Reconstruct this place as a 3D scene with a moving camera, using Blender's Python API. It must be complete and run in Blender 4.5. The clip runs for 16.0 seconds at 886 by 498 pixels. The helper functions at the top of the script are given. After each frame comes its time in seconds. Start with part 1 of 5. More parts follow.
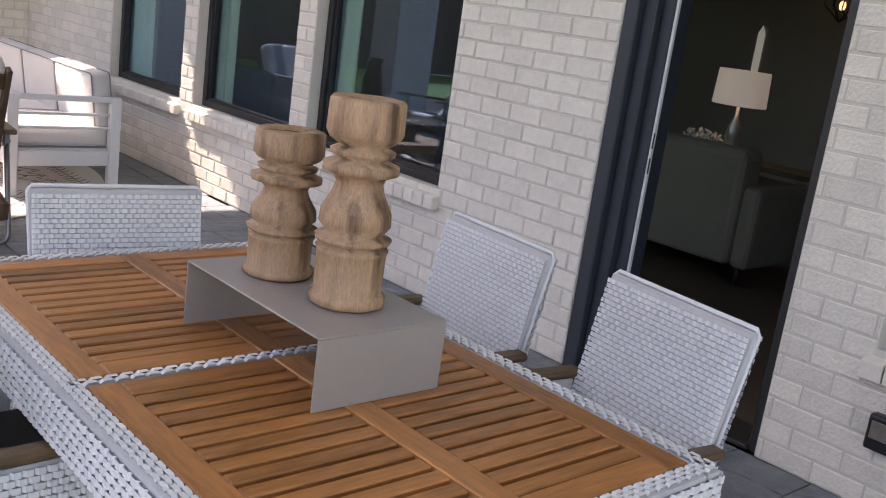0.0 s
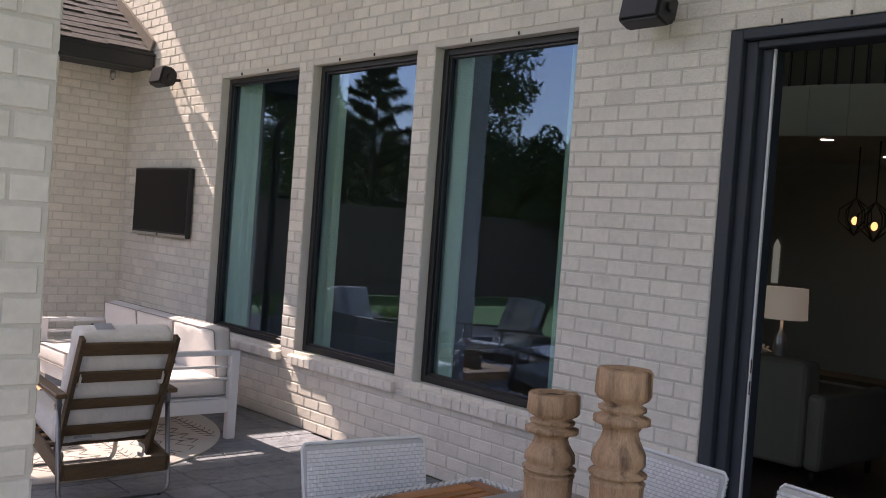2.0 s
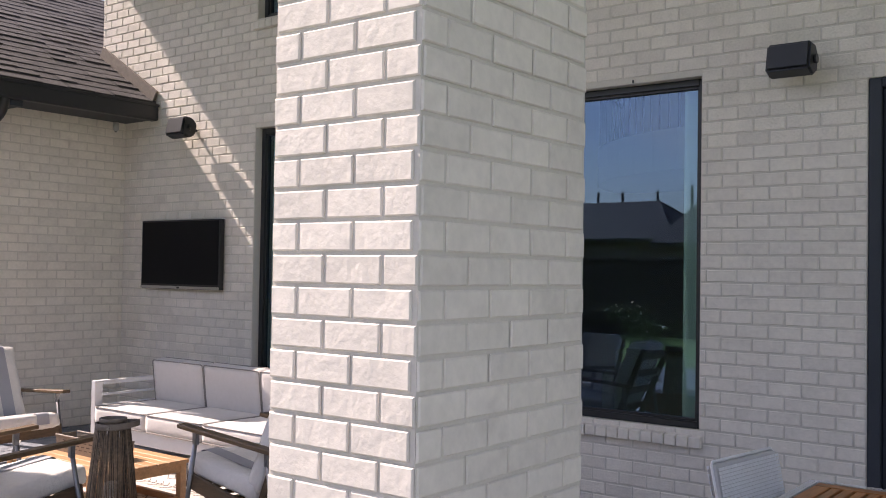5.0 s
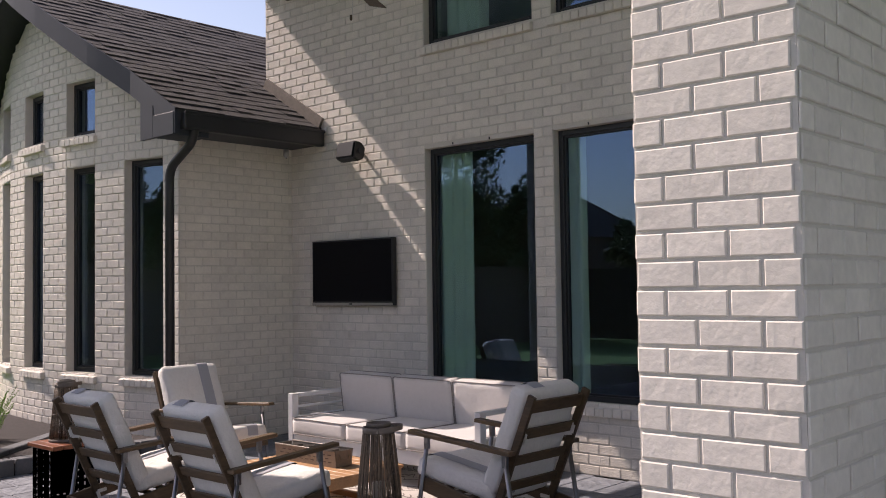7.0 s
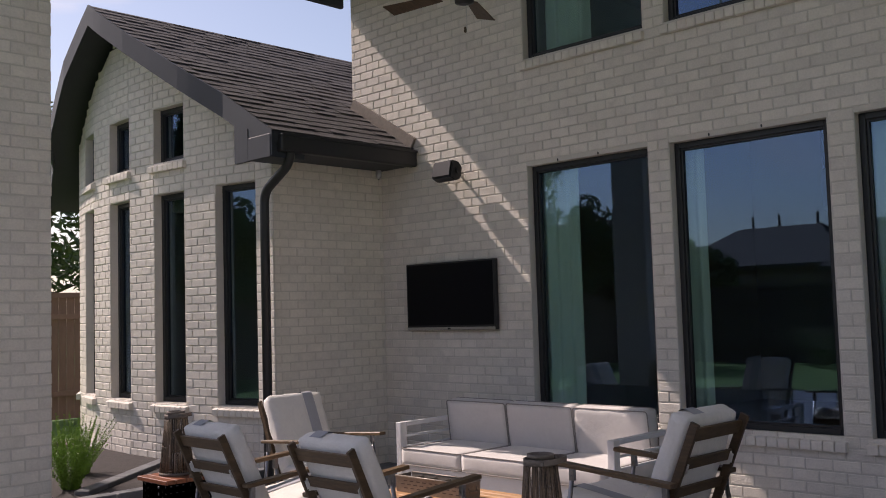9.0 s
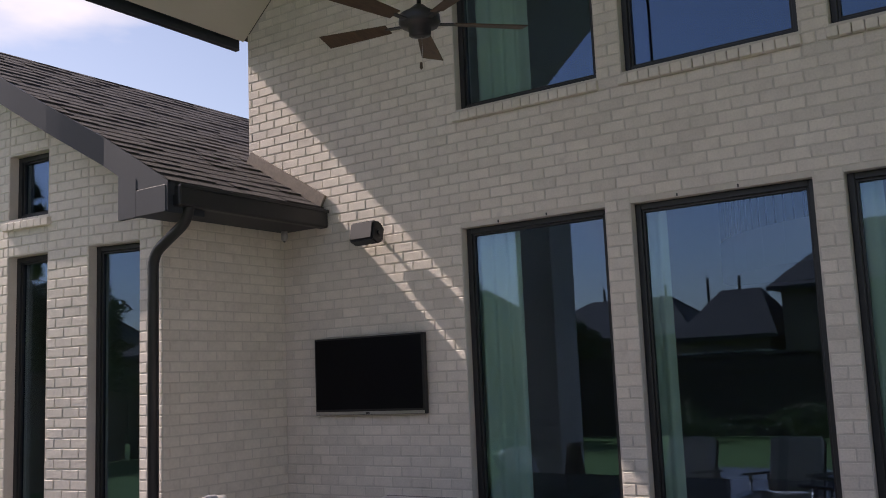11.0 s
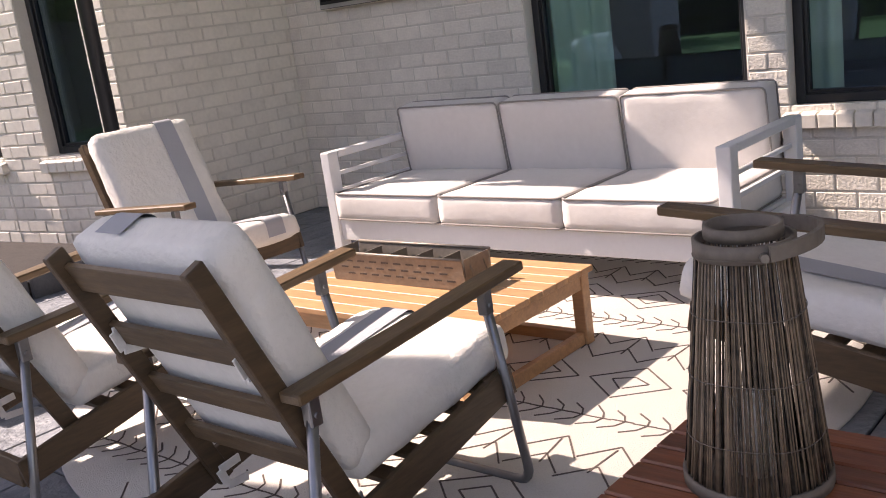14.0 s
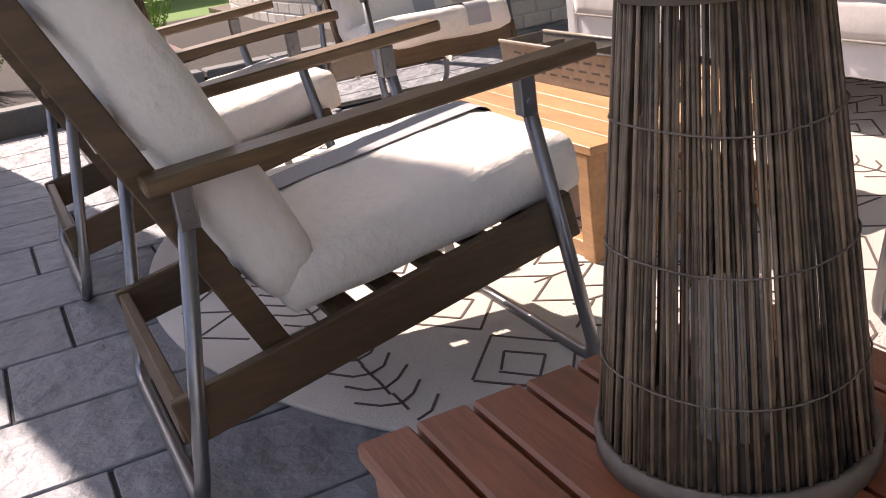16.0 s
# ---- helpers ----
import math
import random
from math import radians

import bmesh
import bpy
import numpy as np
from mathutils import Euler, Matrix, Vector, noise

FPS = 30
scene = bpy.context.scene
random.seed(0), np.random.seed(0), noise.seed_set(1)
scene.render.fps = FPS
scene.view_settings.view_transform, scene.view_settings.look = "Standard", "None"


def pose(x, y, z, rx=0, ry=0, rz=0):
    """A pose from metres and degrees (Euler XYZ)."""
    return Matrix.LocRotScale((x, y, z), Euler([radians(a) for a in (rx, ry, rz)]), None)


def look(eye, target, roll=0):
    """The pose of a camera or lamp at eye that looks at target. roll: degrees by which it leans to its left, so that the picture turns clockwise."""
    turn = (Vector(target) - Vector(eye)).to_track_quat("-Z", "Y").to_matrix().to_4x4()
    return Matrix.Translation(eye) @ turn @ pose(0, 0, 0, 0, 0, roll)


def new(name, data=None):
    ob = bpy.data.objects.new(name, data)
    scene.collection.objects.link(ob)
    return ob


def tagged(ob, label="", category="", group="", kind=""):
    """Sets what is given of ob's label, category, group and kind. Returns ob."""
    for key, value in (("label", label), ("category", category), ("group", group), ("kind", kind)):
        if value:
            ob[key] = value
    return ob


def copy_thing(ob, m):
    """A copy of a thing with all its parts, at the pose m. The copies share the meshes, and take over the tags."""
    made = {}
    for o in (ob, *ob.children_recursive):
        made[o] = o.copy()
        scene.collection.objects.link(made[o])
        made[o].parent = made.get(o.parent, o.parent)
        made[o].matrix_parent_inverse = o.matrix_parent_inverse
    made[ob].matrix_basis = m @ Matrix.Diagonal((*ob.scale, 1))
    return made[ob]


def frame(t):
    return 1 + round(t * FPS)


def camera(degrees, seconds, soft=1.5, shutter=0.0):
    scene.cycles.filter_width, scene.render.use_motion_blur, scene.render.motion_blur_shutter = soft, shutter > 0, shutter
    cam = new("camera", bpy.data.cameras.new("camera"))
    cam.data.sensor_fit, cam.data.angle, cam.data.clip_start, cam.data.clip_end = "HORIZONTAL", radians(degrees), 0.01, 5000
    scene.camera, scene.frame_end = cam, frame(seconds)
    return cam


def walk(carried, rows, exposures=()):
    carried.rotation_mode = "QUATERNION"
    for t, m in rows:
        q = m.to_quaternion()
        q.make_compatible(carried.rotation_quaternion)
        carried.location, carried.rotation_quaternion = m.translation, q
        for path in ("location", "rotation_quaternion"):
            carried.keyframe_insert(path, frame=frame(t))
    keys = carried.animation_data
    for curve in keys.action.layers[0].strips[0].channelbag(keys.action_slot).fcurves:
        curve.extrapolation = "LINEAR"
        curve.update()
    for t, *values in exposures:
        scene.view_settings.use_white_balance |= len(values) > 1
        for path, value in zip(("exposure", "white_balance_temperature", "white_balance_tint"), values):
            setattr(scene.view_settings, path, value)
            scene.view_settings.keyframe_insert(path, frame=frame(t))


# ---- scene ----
cam = camera(49.6, 16.0, soft=1.0)
PATH = [
    (0, (0.061, -0.123, 1.51), (1.382, 1.302, 1.033), 8.0),
    (0.5, (-0.234, -0.152, 1.542), (1.095, 1.3, 1.189), 6.5),
    (1, (-0.459, -0.223, 1.585), (0.869, 1.255, 1.355), 5.6),
    (1.5, (-0.626, -0.261, 1.639), (0.688, 1.242, 1.515), 4.6),
    (2, (-0.887, -0.203, 1.664), (0.437, 1.296, 1.625), 4.2),
    (2.5, (-1.126, -0.076, 1.639), (0.24, 1.385, 1.652), 3.8),
    (3, (-1.317, 0.145, 1.71), (0.107, 1.55, 1.727), 3.2),
    (5.5, (-2.872, 1.326, 1.581), (-1.272, 2.524, 1.639), 0.6),
    (6, (-3.101, 1.477, 1.571), (-1.501, 2.676, 1.638), 0.4),
    (6.5, (-3.308, 1.554, 1.585), (-1.746, 2.801, 1.658), 0.2),
    (7, (-3.361, 1.576, 1.583), (-1.879, 2.916, 1.661), -0.8),
    (7.5, (-3.324, 1.632, 1.572), (-1.917, 3.051, 1.658), -1.2),
    (8, (-3.382, 1.697, 1.593), (-2.01, 3.15, 1.677), -1.4),
    (8.5, (-3.471, 1.907, 1.563), (-2.093, 3.352, 1.663), -1.5),
    (9, (-3.536, 2.241, 1.576), (-2.111, 3.638, 1.708), -1.7),
    (9.5, (-3.632, 2.539, 1.648), (-2.124, 3.839, 1.833), -2.0),
    (12, (-2.527, 4.046, 1.673), (-0.832, 5.086, 1.886), -3.9),
    (12.5, (-2.132, 4.19, 1.644), (-0.416, 5.219, 1.651), -4.8),
    (13, (-1.845, 4.412, 1.534), (-0.142, 5.443, 1.343), -5.4),
    (13.5, (-1.585, 4.546, 1.422), (0.037, 5.659, 1.065), -6.3),
    (14, (-1.3, 4.615, 1.271), (0.154, 5.904, 0.797), -7.9),
    (14.5, (-1.025, 4.647, 1.106), (0.215, 6.122, 0.569), -8.3),
    (15, (-0.776, 4.664, 1.013), (0.251, 6.263, 0.391), -7.4),
    (15.5, (-0.526, 4.698, 0.929), (0.311, 6.385, 0.255), -8.0),
    (16, (-0.346, 4.662, 0.922), (0.411, 6.372, 0.212), -8.0),
]
EXPOSURES = [
    (0, 1.9, 7900, 26),
    (1, 1.78, 7900, 26),
    (1.5, 1.62, 7800, 26),
    (2, 1.18, 7700, 26),
    (2.5, 1.2, 7600, 26),
    (3, 1.36, 7700, 26),
    (5.5, 0.84, 7300, 26),
    (7, 0.35, 7300, 26),
    (8.5, 0.15, 7300, 26),
    (9.5, 0.2, 7300, 26),
    (11.8, 0.62, 7300, 26),
    (12.5, 1.1, 7400, 26),
    (13, 1.36, 7500, 26),
    (14, 1.12, 7600, 26),
    (15, 1.02, 7700, 26),
    (16, 1.05, 7700, 26),
]
walk(cam, [(t, look(eye, target, roll)) for t, eye, target, roll in PATH], EXPOSURES)

# ---- world and sun ----
SUN = Vector((-0.24, 1.0, 1.02)).normalized()
world = bpy.data.worlds.new("sky")
scene.world = world
world.use_nodes = True
wn, wl = world.node_tree.nodes, world.node_tree.links
wn.clear()
w_out, w_bg, w_sky = wn.new("ShaderNodeOutputWorld"), wn.new("ShaderNodeBackground"), wn.new("ShaderNodeTexSky")
w_sky.sky_type, w_sky.sun_disc = "NISHITA", False
w_sky.sun_elevation = math.asin(SUN.z)
w_sky.sun_rotation = math.atan2(SUN.x, SUN.y)
w_co, w_map, w_noise, w_ramp, w_mix = (wn.new("ShaderNodeTexCoord"), wn.new("ShaderNodeMapping"), wn.new("ShaderNodeTexNoise"),
                                       wn.new("ShaderNodeValToRGB"), wn.new("ShaderNodeMixRGB"))
w_map.inputs["Scale"].default_value = (1.6, 1.6, 4.5)
w_noise.inputs["Scale"].default_value, w_noise.inputs["Detail"].default_value = 1.7, 7.0
w_ramp.color_ramp.elements[0].position, w_ramp.color_ramp.elements[1].position = 0.54, 0.74
w_mix.inputs[2].default_value = (6.4, 6.6, 7.0, 1)
wl.new(w_co.outputs["Generated"], w_map.inputs["Vector"])
wl.new(w_map.outputs["Vector"], w_noise.inputs["Vector"])
wl.new(w_noise.outputs["Fac"], w_ramp.inputs["Fac"])
wl.new(w_ramp.outputs["Color"], w_mix.inputs["Fac"])
wl.new(w_sky.outputs["Color"], w_mix.inputs[1])
wl.new(w_mix.outputs["Color"], w_bg.inputs["Color"])
w_bg.inputs["Strength"].default_value = 0.13
wl.new(w_bg.outputs["Background"], w_out.inputs["Surface"])

sun_data = bpy.data.lights.new("sun", "SUN")
sun_data.energy, sun_data.angle, sun_data.color = 4.6, radians(0.55), (1.0, 0.97, 0.92)
sun = new("sun", sun_data)
sun.matrix_world = look(SUN * 40, (0, 0, 0))


# ---- materials ----
def material(name, base, rough=0.7, metal=0.0, vary=0.12, scale=6.0, bump=0.0, fine=60.0, stretch=(1, 1, 1), island=0.0,
             rand=0.0, stain=None, stain_at=0.62, world_space=False, sheen=0.0, bump_scale=1.0):
    """Two scales of noise over a base colour, relief, and a shift for each piece."""
    m = bpy.data.materials.new(name)
    m.use_nodes = True
    n, l = m.node_tree.nodes, m.node_tree.links
    p = n["Principled BSDF"]
    p.inputs["Roughness"].default_value, p.inputs["Metallic"].default_value = rough, metal
    if sheen:
        p.inputs["Sheen Weight"].default_value = sheen
    co, mp = n.new("ShaderNodeTexCoord"), n.new("ShaderNodeMapping")
    mp.inputs["Scale"].default_value = stretch
    if world_space:
        geo = n.new("ShaderNodeNewGeometry")
        l.new(geo.outputs["Position"], mp.inputs["Vector"])
    else:
        l.new(co.outputs["Object"], mp.inputs["Vector"])
    big, small = n.new("ShaderNodeTexNoise"), n.new("ShaderNodeTexNoise")
    big.inputs["Scale"].default_value, big.inputs["Detail"].default_value = scale, 5
    small.inputs["Scale"].default_value, small.inputs["Detail"].default_value = fine, 6
    l.new(mp.outputs["Vector"], big.inputs["Vector"])
    l.new(mp.outputs["Vector"], small.inputs["Vector"])
    add = n.new("ShaderNodeMath")
    add.operation = "ADD"
    l.new(big.outputs["Fac"], add.inputs[0])
    l.new(small.outputs["Fac"], add.inputs[1])
    last = add.outputs[0]
    if island or rand:
        info = n.new("ShaderNodeNewGeometry") if island else n.new("ShaderNodeObjectInfo")
        k = n.new("ShaderNodeMath")
        k.operation = "MULTIPLY_ADD"
        l.new(info.outputs["Random Per Island"] if island else info.outputs["Random"], k.inputs[0])
        k.inputs[1].default_value = island or rand
        l.new(last, k.inputs[2])
        last = k.outputs[0]
    mid = 1.0 + 0.5 * (island or rand)
    mr = n.new("ShaderNodeMapRange")
    mr.inputs["From Min"].default_value, mr.inputs["From Max"].default_value = mid - 0.55, mid + 0.55
    mr.inputs["To Min"].default_value, mr.inputs["To Max"].default_value = 1 - vary, 1 + vary
    l.new(last, mr.inputs["Value"])
    mul = n.new("ShaderNodeVectorMath")
    mul.operation = "MULTIPLY"
    mul.inputs[0].default_value = base
    l.new(mr.outputs["Result"], mul.inputs[1])
    col = mul.outputs["Vector"]
    if stain:
        st = n.new("ShaderNodeTexNoise")
        st.inputs["Scale"].default_value, st.inputs["Detail"].default_value = scale * 0.45, 8
        l.new(mp.outputs["Vector"], st.inputs["Vector"])
        ramp = n.new("ShaderNodeMapRange")
        ramp.inputs["From Min"].default_value, ramp.inputs["From Max"].default_value = stain_at - 0.08, stain_at + 0.08
        l.new(st.outputs["Fac"], ramp.inputs["Value"])
        mx = n.new("ShaderNodeMixRGB")
        l.new(ramp.outputs["Result"], mx.inputs["Fac"])
        l.new(col, mx.inputs[1])
        mx.inputs[2].default_value = (*stain, 1)
        col = mx.outputs["Color"]
    l.new(col, p.inputs["Base Color"])
    if bump:
        b = n.new("ShaderNodeBump")
        b.inputs["Strength"].default_value, b.inputs["Distance"].default_value = bump, 0.004 * bump_scale
        l.new(add.outputs[0], b.inputs["Height"])
        l.new(b.outputs["Normal"], p.inputs["Normal"])
    return m


def glass_material(name, tint, gloss):
    m = bpy.data.materials.new(name)
    m.use_nodes = True
    n, l = m.node_tree.nodes, m.node_tree.links
    n.remove(n["Principled BSDF"])
    out = n["Material Output"]
    tr, gl, mx, fr = n.new("ShaderNodeBsdfTransparent"), n.new("ShaderNodeBsdfGlossy"), n.new("ShaderNodeMixShader"), n.new("ShaderNodeLayerWeight")
    tr.inputs["Color"].default_value = (*tint, 1)
    gl.inputs["Roughness"].default_value = 0.0
    gl.inputs["Color"].default_value = (0.42, 0.61, 1.0, 1)
    po, ma = n.new("ShaderNodeMath"), n.new("ShaderNodeMath")
    po.operation, ma.operation = "POWER", "MULTIPLY_ADD"
    fr.inputs["Blend"].default_value = 0.5
    po.inputs[1].default_value, ma.inputs[1].default_value, ma.inputs[2].default_value = 4.0, 0.85, gloss
    l.new(fr.outputs["Facing"], po.inputs[0])
    l.new(po.outputs[0], ma.inputs[0])
    l.new(ma.outputs[0], mx.inputs["Fac"])
    l.new(tr.outputs["BSDF"], mx.inputs[1])
    l.new(gl.outputs["BSDF"], mx.inputs[2])
    l.new(mx.outputs["Shader"], out.inputs["Surface"])
    return m


def glow(name, colour, strength):
    m = bpy.data.materials.new(name)
    m.use_nodes = True
    p = m.node_tree.nodes["Principled BSDF"]
    p.inputs["Base Color"].default_value = (*colour, 1)
    p.inputs["Emission Color"].default_value = (*colour, 1)
    p.inputs["Emission Strength"].default_value = strength
    return m


BRICK = material("painted_brick", (0.72, 0.665, 0.59), 0.82, vary=0.15, scale=9, bump=0.9, fine=70, island=0.55, world_space=True,
                 stain=(0.56, 0.51, 0.45), stain_at=0.74, bump_scale=1.6)
BRICK_ONE = material("painted_brick_piece", (0.72, 0.665, 0.59), 0.82, vary=0.13, scale=9, bump=0.42, fine=34, rand=0.45, world_space=True,
                     stain=(0.56, 0.51, 0.45), stain_at=0.74, bump_scale=1.6)
MORTAR = material("painted_mortar", (0.62, 0.575, 0.51), 0.9, vary=0.10, scale=8, bump=0.6, fine=90, world_space=True)
STONE = material("stamped_concrete", (0.178, 0.192, 0.218), 0.58, vary=0.34, scale=3.2, bump=0.9, fine=13, rand=0.35, world_space=True,
                 stain=(0.29, 0.305, 0.335), stain_at=0.66, bump_scale=8.0)
JOINT = material("paving_joint", (0.045, 0.048, 0.055), 0.85, vary=0.2, scale=10, bump=0.3, world_space=True)
BLACK = material("black_window_frame", (0.018, 0.019, 0.021), 0.42, vary=0.15, scale=8, bump=0.05)
SLATE = material("dark_blue_grey_paint", (0.024, 0.031, 0.042), 0.6, vary=0.10, scale=5, bump=0.1)
SOFFIT = material("dark_soffit_paint", (0.035, 0.040, 0.048), 0.6, vary=0.12, scale=5)
SHINGLE = material("asphalt_shingle", (0.044, 0.040, 0.042), 0.92, vary=0.35, scale=5, bump=0.9, fine=120, island=0.7, world_space=True)
CEILING = material("cream_ceiling_paint", (0.66, 0.62, 0.55), 0.85, vary=0.04, scale=3, bump=0.1)
GLASS = glass_material("reflective_window_glass", (0.74, 0.83, 0.78), 0.11)
CANVAS = material("off_white_canvas", (0.74, 0.71, 0.67), 0.92, vary=0.07, scale=11, bump=0.6, fine=45, sheen=0.2, bump_scale=2.2)
CANVAS_GREY = material("grey_canvas_band", (0.37, 0.375, 0.405), 0.92, vary=0.08, scale=7, bump=0.35, fine=260)
SOFA_CLOTH = material("beige_sofa_cloth", (0.60, 0.57, 0.545), 0.92, vary=0.06, scale=6, bump=0.3, fine=30, bump_scale=1.4, sheen=0.2)
PIPING = material("sofa_piping", (0.27, 0.25, 0.235), 0.9, vary=0.06, scale=20)
WHITE_METAL = material("white_powder_coat", (0.66, 0.66, 0.67), 0.38, vary=0.05, scale=5, bump=0.05)
WALNUT = material("weathered_dark_wood", (0.078, 0.047, 0.024), 0.52, vary=0.62, scale=3, bump=0.35, fine=13, stretch=(1.2, 7, 7))
WALNUT_Y = material("weathered_dark_wood_across", (0.098, 0.060, 0.030), 0.52, vary=0.62, scale=3, bump=0.35, fine=13, stretch=(7, 1.2, 7))
ARM_WOOD = material("worn_arm_wood", (0.115, 0.070, 0.035), 0.45, vary=0.62, scale=3, bump=0.3, fine=13, stretch=(1.2, 7, 7))
STEEL = material("brushed_steel_tube", (0.24, 0.24, 0.25), 0.32, metal=0.9, vary=0.15, scale=9, bump=0.05)
TEAK = material("oiled_teak", (0.37, 0.150, 0.047), 0.40, vary=0.6, scale=2.5, bump=0.2, fine=11, stretch=(1.2, 9, 9), rand=0.4)
TEAK_X = material("oiled_teak_across", (0.37, 0.150, 0.047), 0.40, vary=0.6, scale=2.5, bump=0.2, fine=11, stretch=(9, 1.2, 9), rand=0.4)
PINE = material("honey_teak", (0.46, 0.255, 0.125), 0.45, vary=0.34, scale=2.5, bump=0.15, fine=11, stretch=(9, 1.2, 9), rand=0.3)
REDWOOD = material("red_stained_wood", (0.195, 0.062, 0.028), 0.40, vary=0.48, scale=2.5, bump=0.25, fine=11, stretch=(9, 1.2, 9), rand=0.4)
TURNED = material("turned_raw_wood", (0.43, 0.265, 0.16), 0.65, vary=0.5, scale=9, bump=0.35, fine=70, stretch=(5, 5, 0.9),
                  stain=(0.11, 0.058, 0.034), stain_at=0.57)
WICKER = material("white_wicker", (0.74, 0.75, 0.77), 0.55, vary=0.08, scale=12, bump=0.1, island=0.3)
# backing greyer than the cane: shade between strips put into its colour
WICKER_GAP_SHADE = material("wicker_gap_shade", (0.50, 0.50, 0.51), 0.8, vary=0.1, scale=14)
RISER = material("brushed_grey_metal", (0.40, 0.37, 0.355), 0.42, metal=0.35, vary=0.05, scale=9, bump=0.05)
RUG = material("cream_woven_rug", (0.62, 0.57, 0.52), 0.95, vary=0.10, scale=5, bump=0.9, fine=220, sheen=0.15)
RUG_LINE = material("brown_rug_line", (0.11, 0.085, 0.075), 0.95, vary=0.2, scale=30)
GALV = material("aged_galvanised_metal", (0.235, 0.205, 0.175), 0.5, metal=0.55, vary=0.25, scale=14, bump=0.15)
# dark tone for shade in gaps and slots, and for the metal cup
GAP_SHADE_AND_CUP = material("gap_shade_and_dark_cup", (0.05, 0.04, 0.035), 0.7, vary=0.2)
STICK = material("grey_willow_sticks", (0.150, 0.108, 0.074), 0.65, vary=0.95, scale=14, bump=0.3, rand=1.1)
BAND = material("weathered_lantern_band", (0.14, 0.115, 0.095), 0.7, vary=0.35, scale=14, bump=0.3)
TV_BLACK = material("tv_screen", (0.005, 0.005, 0.007), 0.28, vary=0.05)
TV_BLACK.node_tree.nodes["Principled BSDF"].inputs["Specular IOR Level"].default_value = 0.12
PLASTIC = material("black_plastic", (0.014, 0.014, 0.015), 0.4, vary=0.1)
SILVER = material("silver_trim", (0.45, 0.44, 0.43), 0.3, metal=0.7, vary=0.05)
GRASS = material("lawn", (0.085, 0.17, 0.035), 0.9, vary=0.35, scale=1.2, bump=0.7, fine=40, world_space=True)
MULCH = material("dark_mulch", (0.028, 0.022, 0.020), 0.95, vary=0.5, scale=12, bump=1.0, fine=50, world_space=True)
LEAF = material("leaf_green", (0.065, 0.118, 0.034), 0.55, vary=0.4, scale=3, island=0.8)
LEAF_DARK = material("dark_leaf", (0.042, 0.080, 0.030), 0.6, vary=0.4, scale=3, island=0.8)
NEEDLE = material("pine_needles", (0.062, 0.118, 0.055), 0.6, vary=0.4, scale=3, island=0.8)
FERN = material("bright_fern", (0.155, 0.30, 0.030), 0.5, vary=0.35, scale=6, island=0.7)
BARK = material("bark", (0.085, 0.065, 0.05), 0.9, vary=0.3, scale=6, bump=0.8, stretch=(4, 4, 1))
FENCE = material("cedar_fence", (0.235, 0.145, 0.105), 0.8, vary=0.25, scale=5, bump=0.3, stretch=(5, 5, 1), rand=0.6)
FENCE_FAR = material("grey_brown_fence", (0.085, 0.062, 0.05), 0.85, vary=0.3, scale=4, bump=0.3, island=0.6, stretch=(5, 5, 1))
EDGING = material("grey_stone_edging", (0.115, 0.118, 0.125), 0.75, vary=0.25, scale=8, bump=0.5, rand=0.5)
HOUSE_BRICK = material("tan_house_brick", (0.24, 0.17, 0.13), 0.85, vary=0.2, scale=9, bump=0.3, fine=30)
HOUSE_ROOF = material("far_roof", (0.075, 0.066, 0.062), 0.9, vary=0.2, scale=6, bump=0.3)
ROOM = material("interior_plaster", (0.42, 0.39, 0.35), 0.9, vary=0.04, scale=2)
ROOM_FLOOR = material("interior_wood_floor", (0.11, 0.08, 0.06), 0.45, vary=0.2, scale=4, stretch=(1, 6, 1))
CURTAIN = material("sheer_curtain", (0.84, 0.92, 0.88), 0.9, vary=0.06, scale=4, bump=0.1)
ROOM_CLOTH = material("interior_sofa_cloth", (0.24, 0.215, 0.18), 0.9, vary=0.08)
SHADE = glow("lamp_shade", (0.95, 0.88, 0.78), 0.05)
BULB = glow("warm_bulb", (1.0, 0.60, 0.24), 0.7)
SPOT = glow("recessed_light", (1.0, 0.93, 0.82), 6.0)
PETAL = material("pale_flower", (0.72, 0.62, 0.42), 0.7, vary=0.3, island=0.6)


# ---- mesh helpers ----
def box(bm, x0, x1, y0, y1, z0, z1, bevel=0.0, seg=1, m=None):
    made = bmesh.ops.create_cube(bm, size=1.0)["verts"]
    for v in made:
        v.co = Vector(((x0 + x1) / 2 + v.co.x * (x1 - x0), (y0 + y1) / 2 + v.co.y * (y1 - y0), (z0 + z1) / 2 + v.co.z * (z1 - z0)))
    if m is not None:
        bmesh.ops.transform(bm, matrix=m, verts=made)
    if bevel:
        edges = list({e for v in made for e in v.link_edges})
        bmesh.ops.bevel(bm, geom=edges, offset=bevel, segments=seg, profile=0.5, affect="EDGES")
    return bm


def bar(bm, a, b, w, h, up=(0, 0, 1), bevel=0.0):
    """A board from a to b, w wide (sideways) and h thick (along up)."""
    a, b, up = Vector(a), Vector(b), Vector(up)
    d = (b - a).normalized()
    s = d.cross(up).normalized()
    u = s.cross(d).normalized()
    m = Matrix((d, s, u)).transposed().to_4x4()
    m.translation = (a + b) / 2
    ln = (b - a).length
    return box(bm, -ln / 2, ln / 2, -w / 2, w / 2, -h / 2, h / 2, bevel, 1, m)


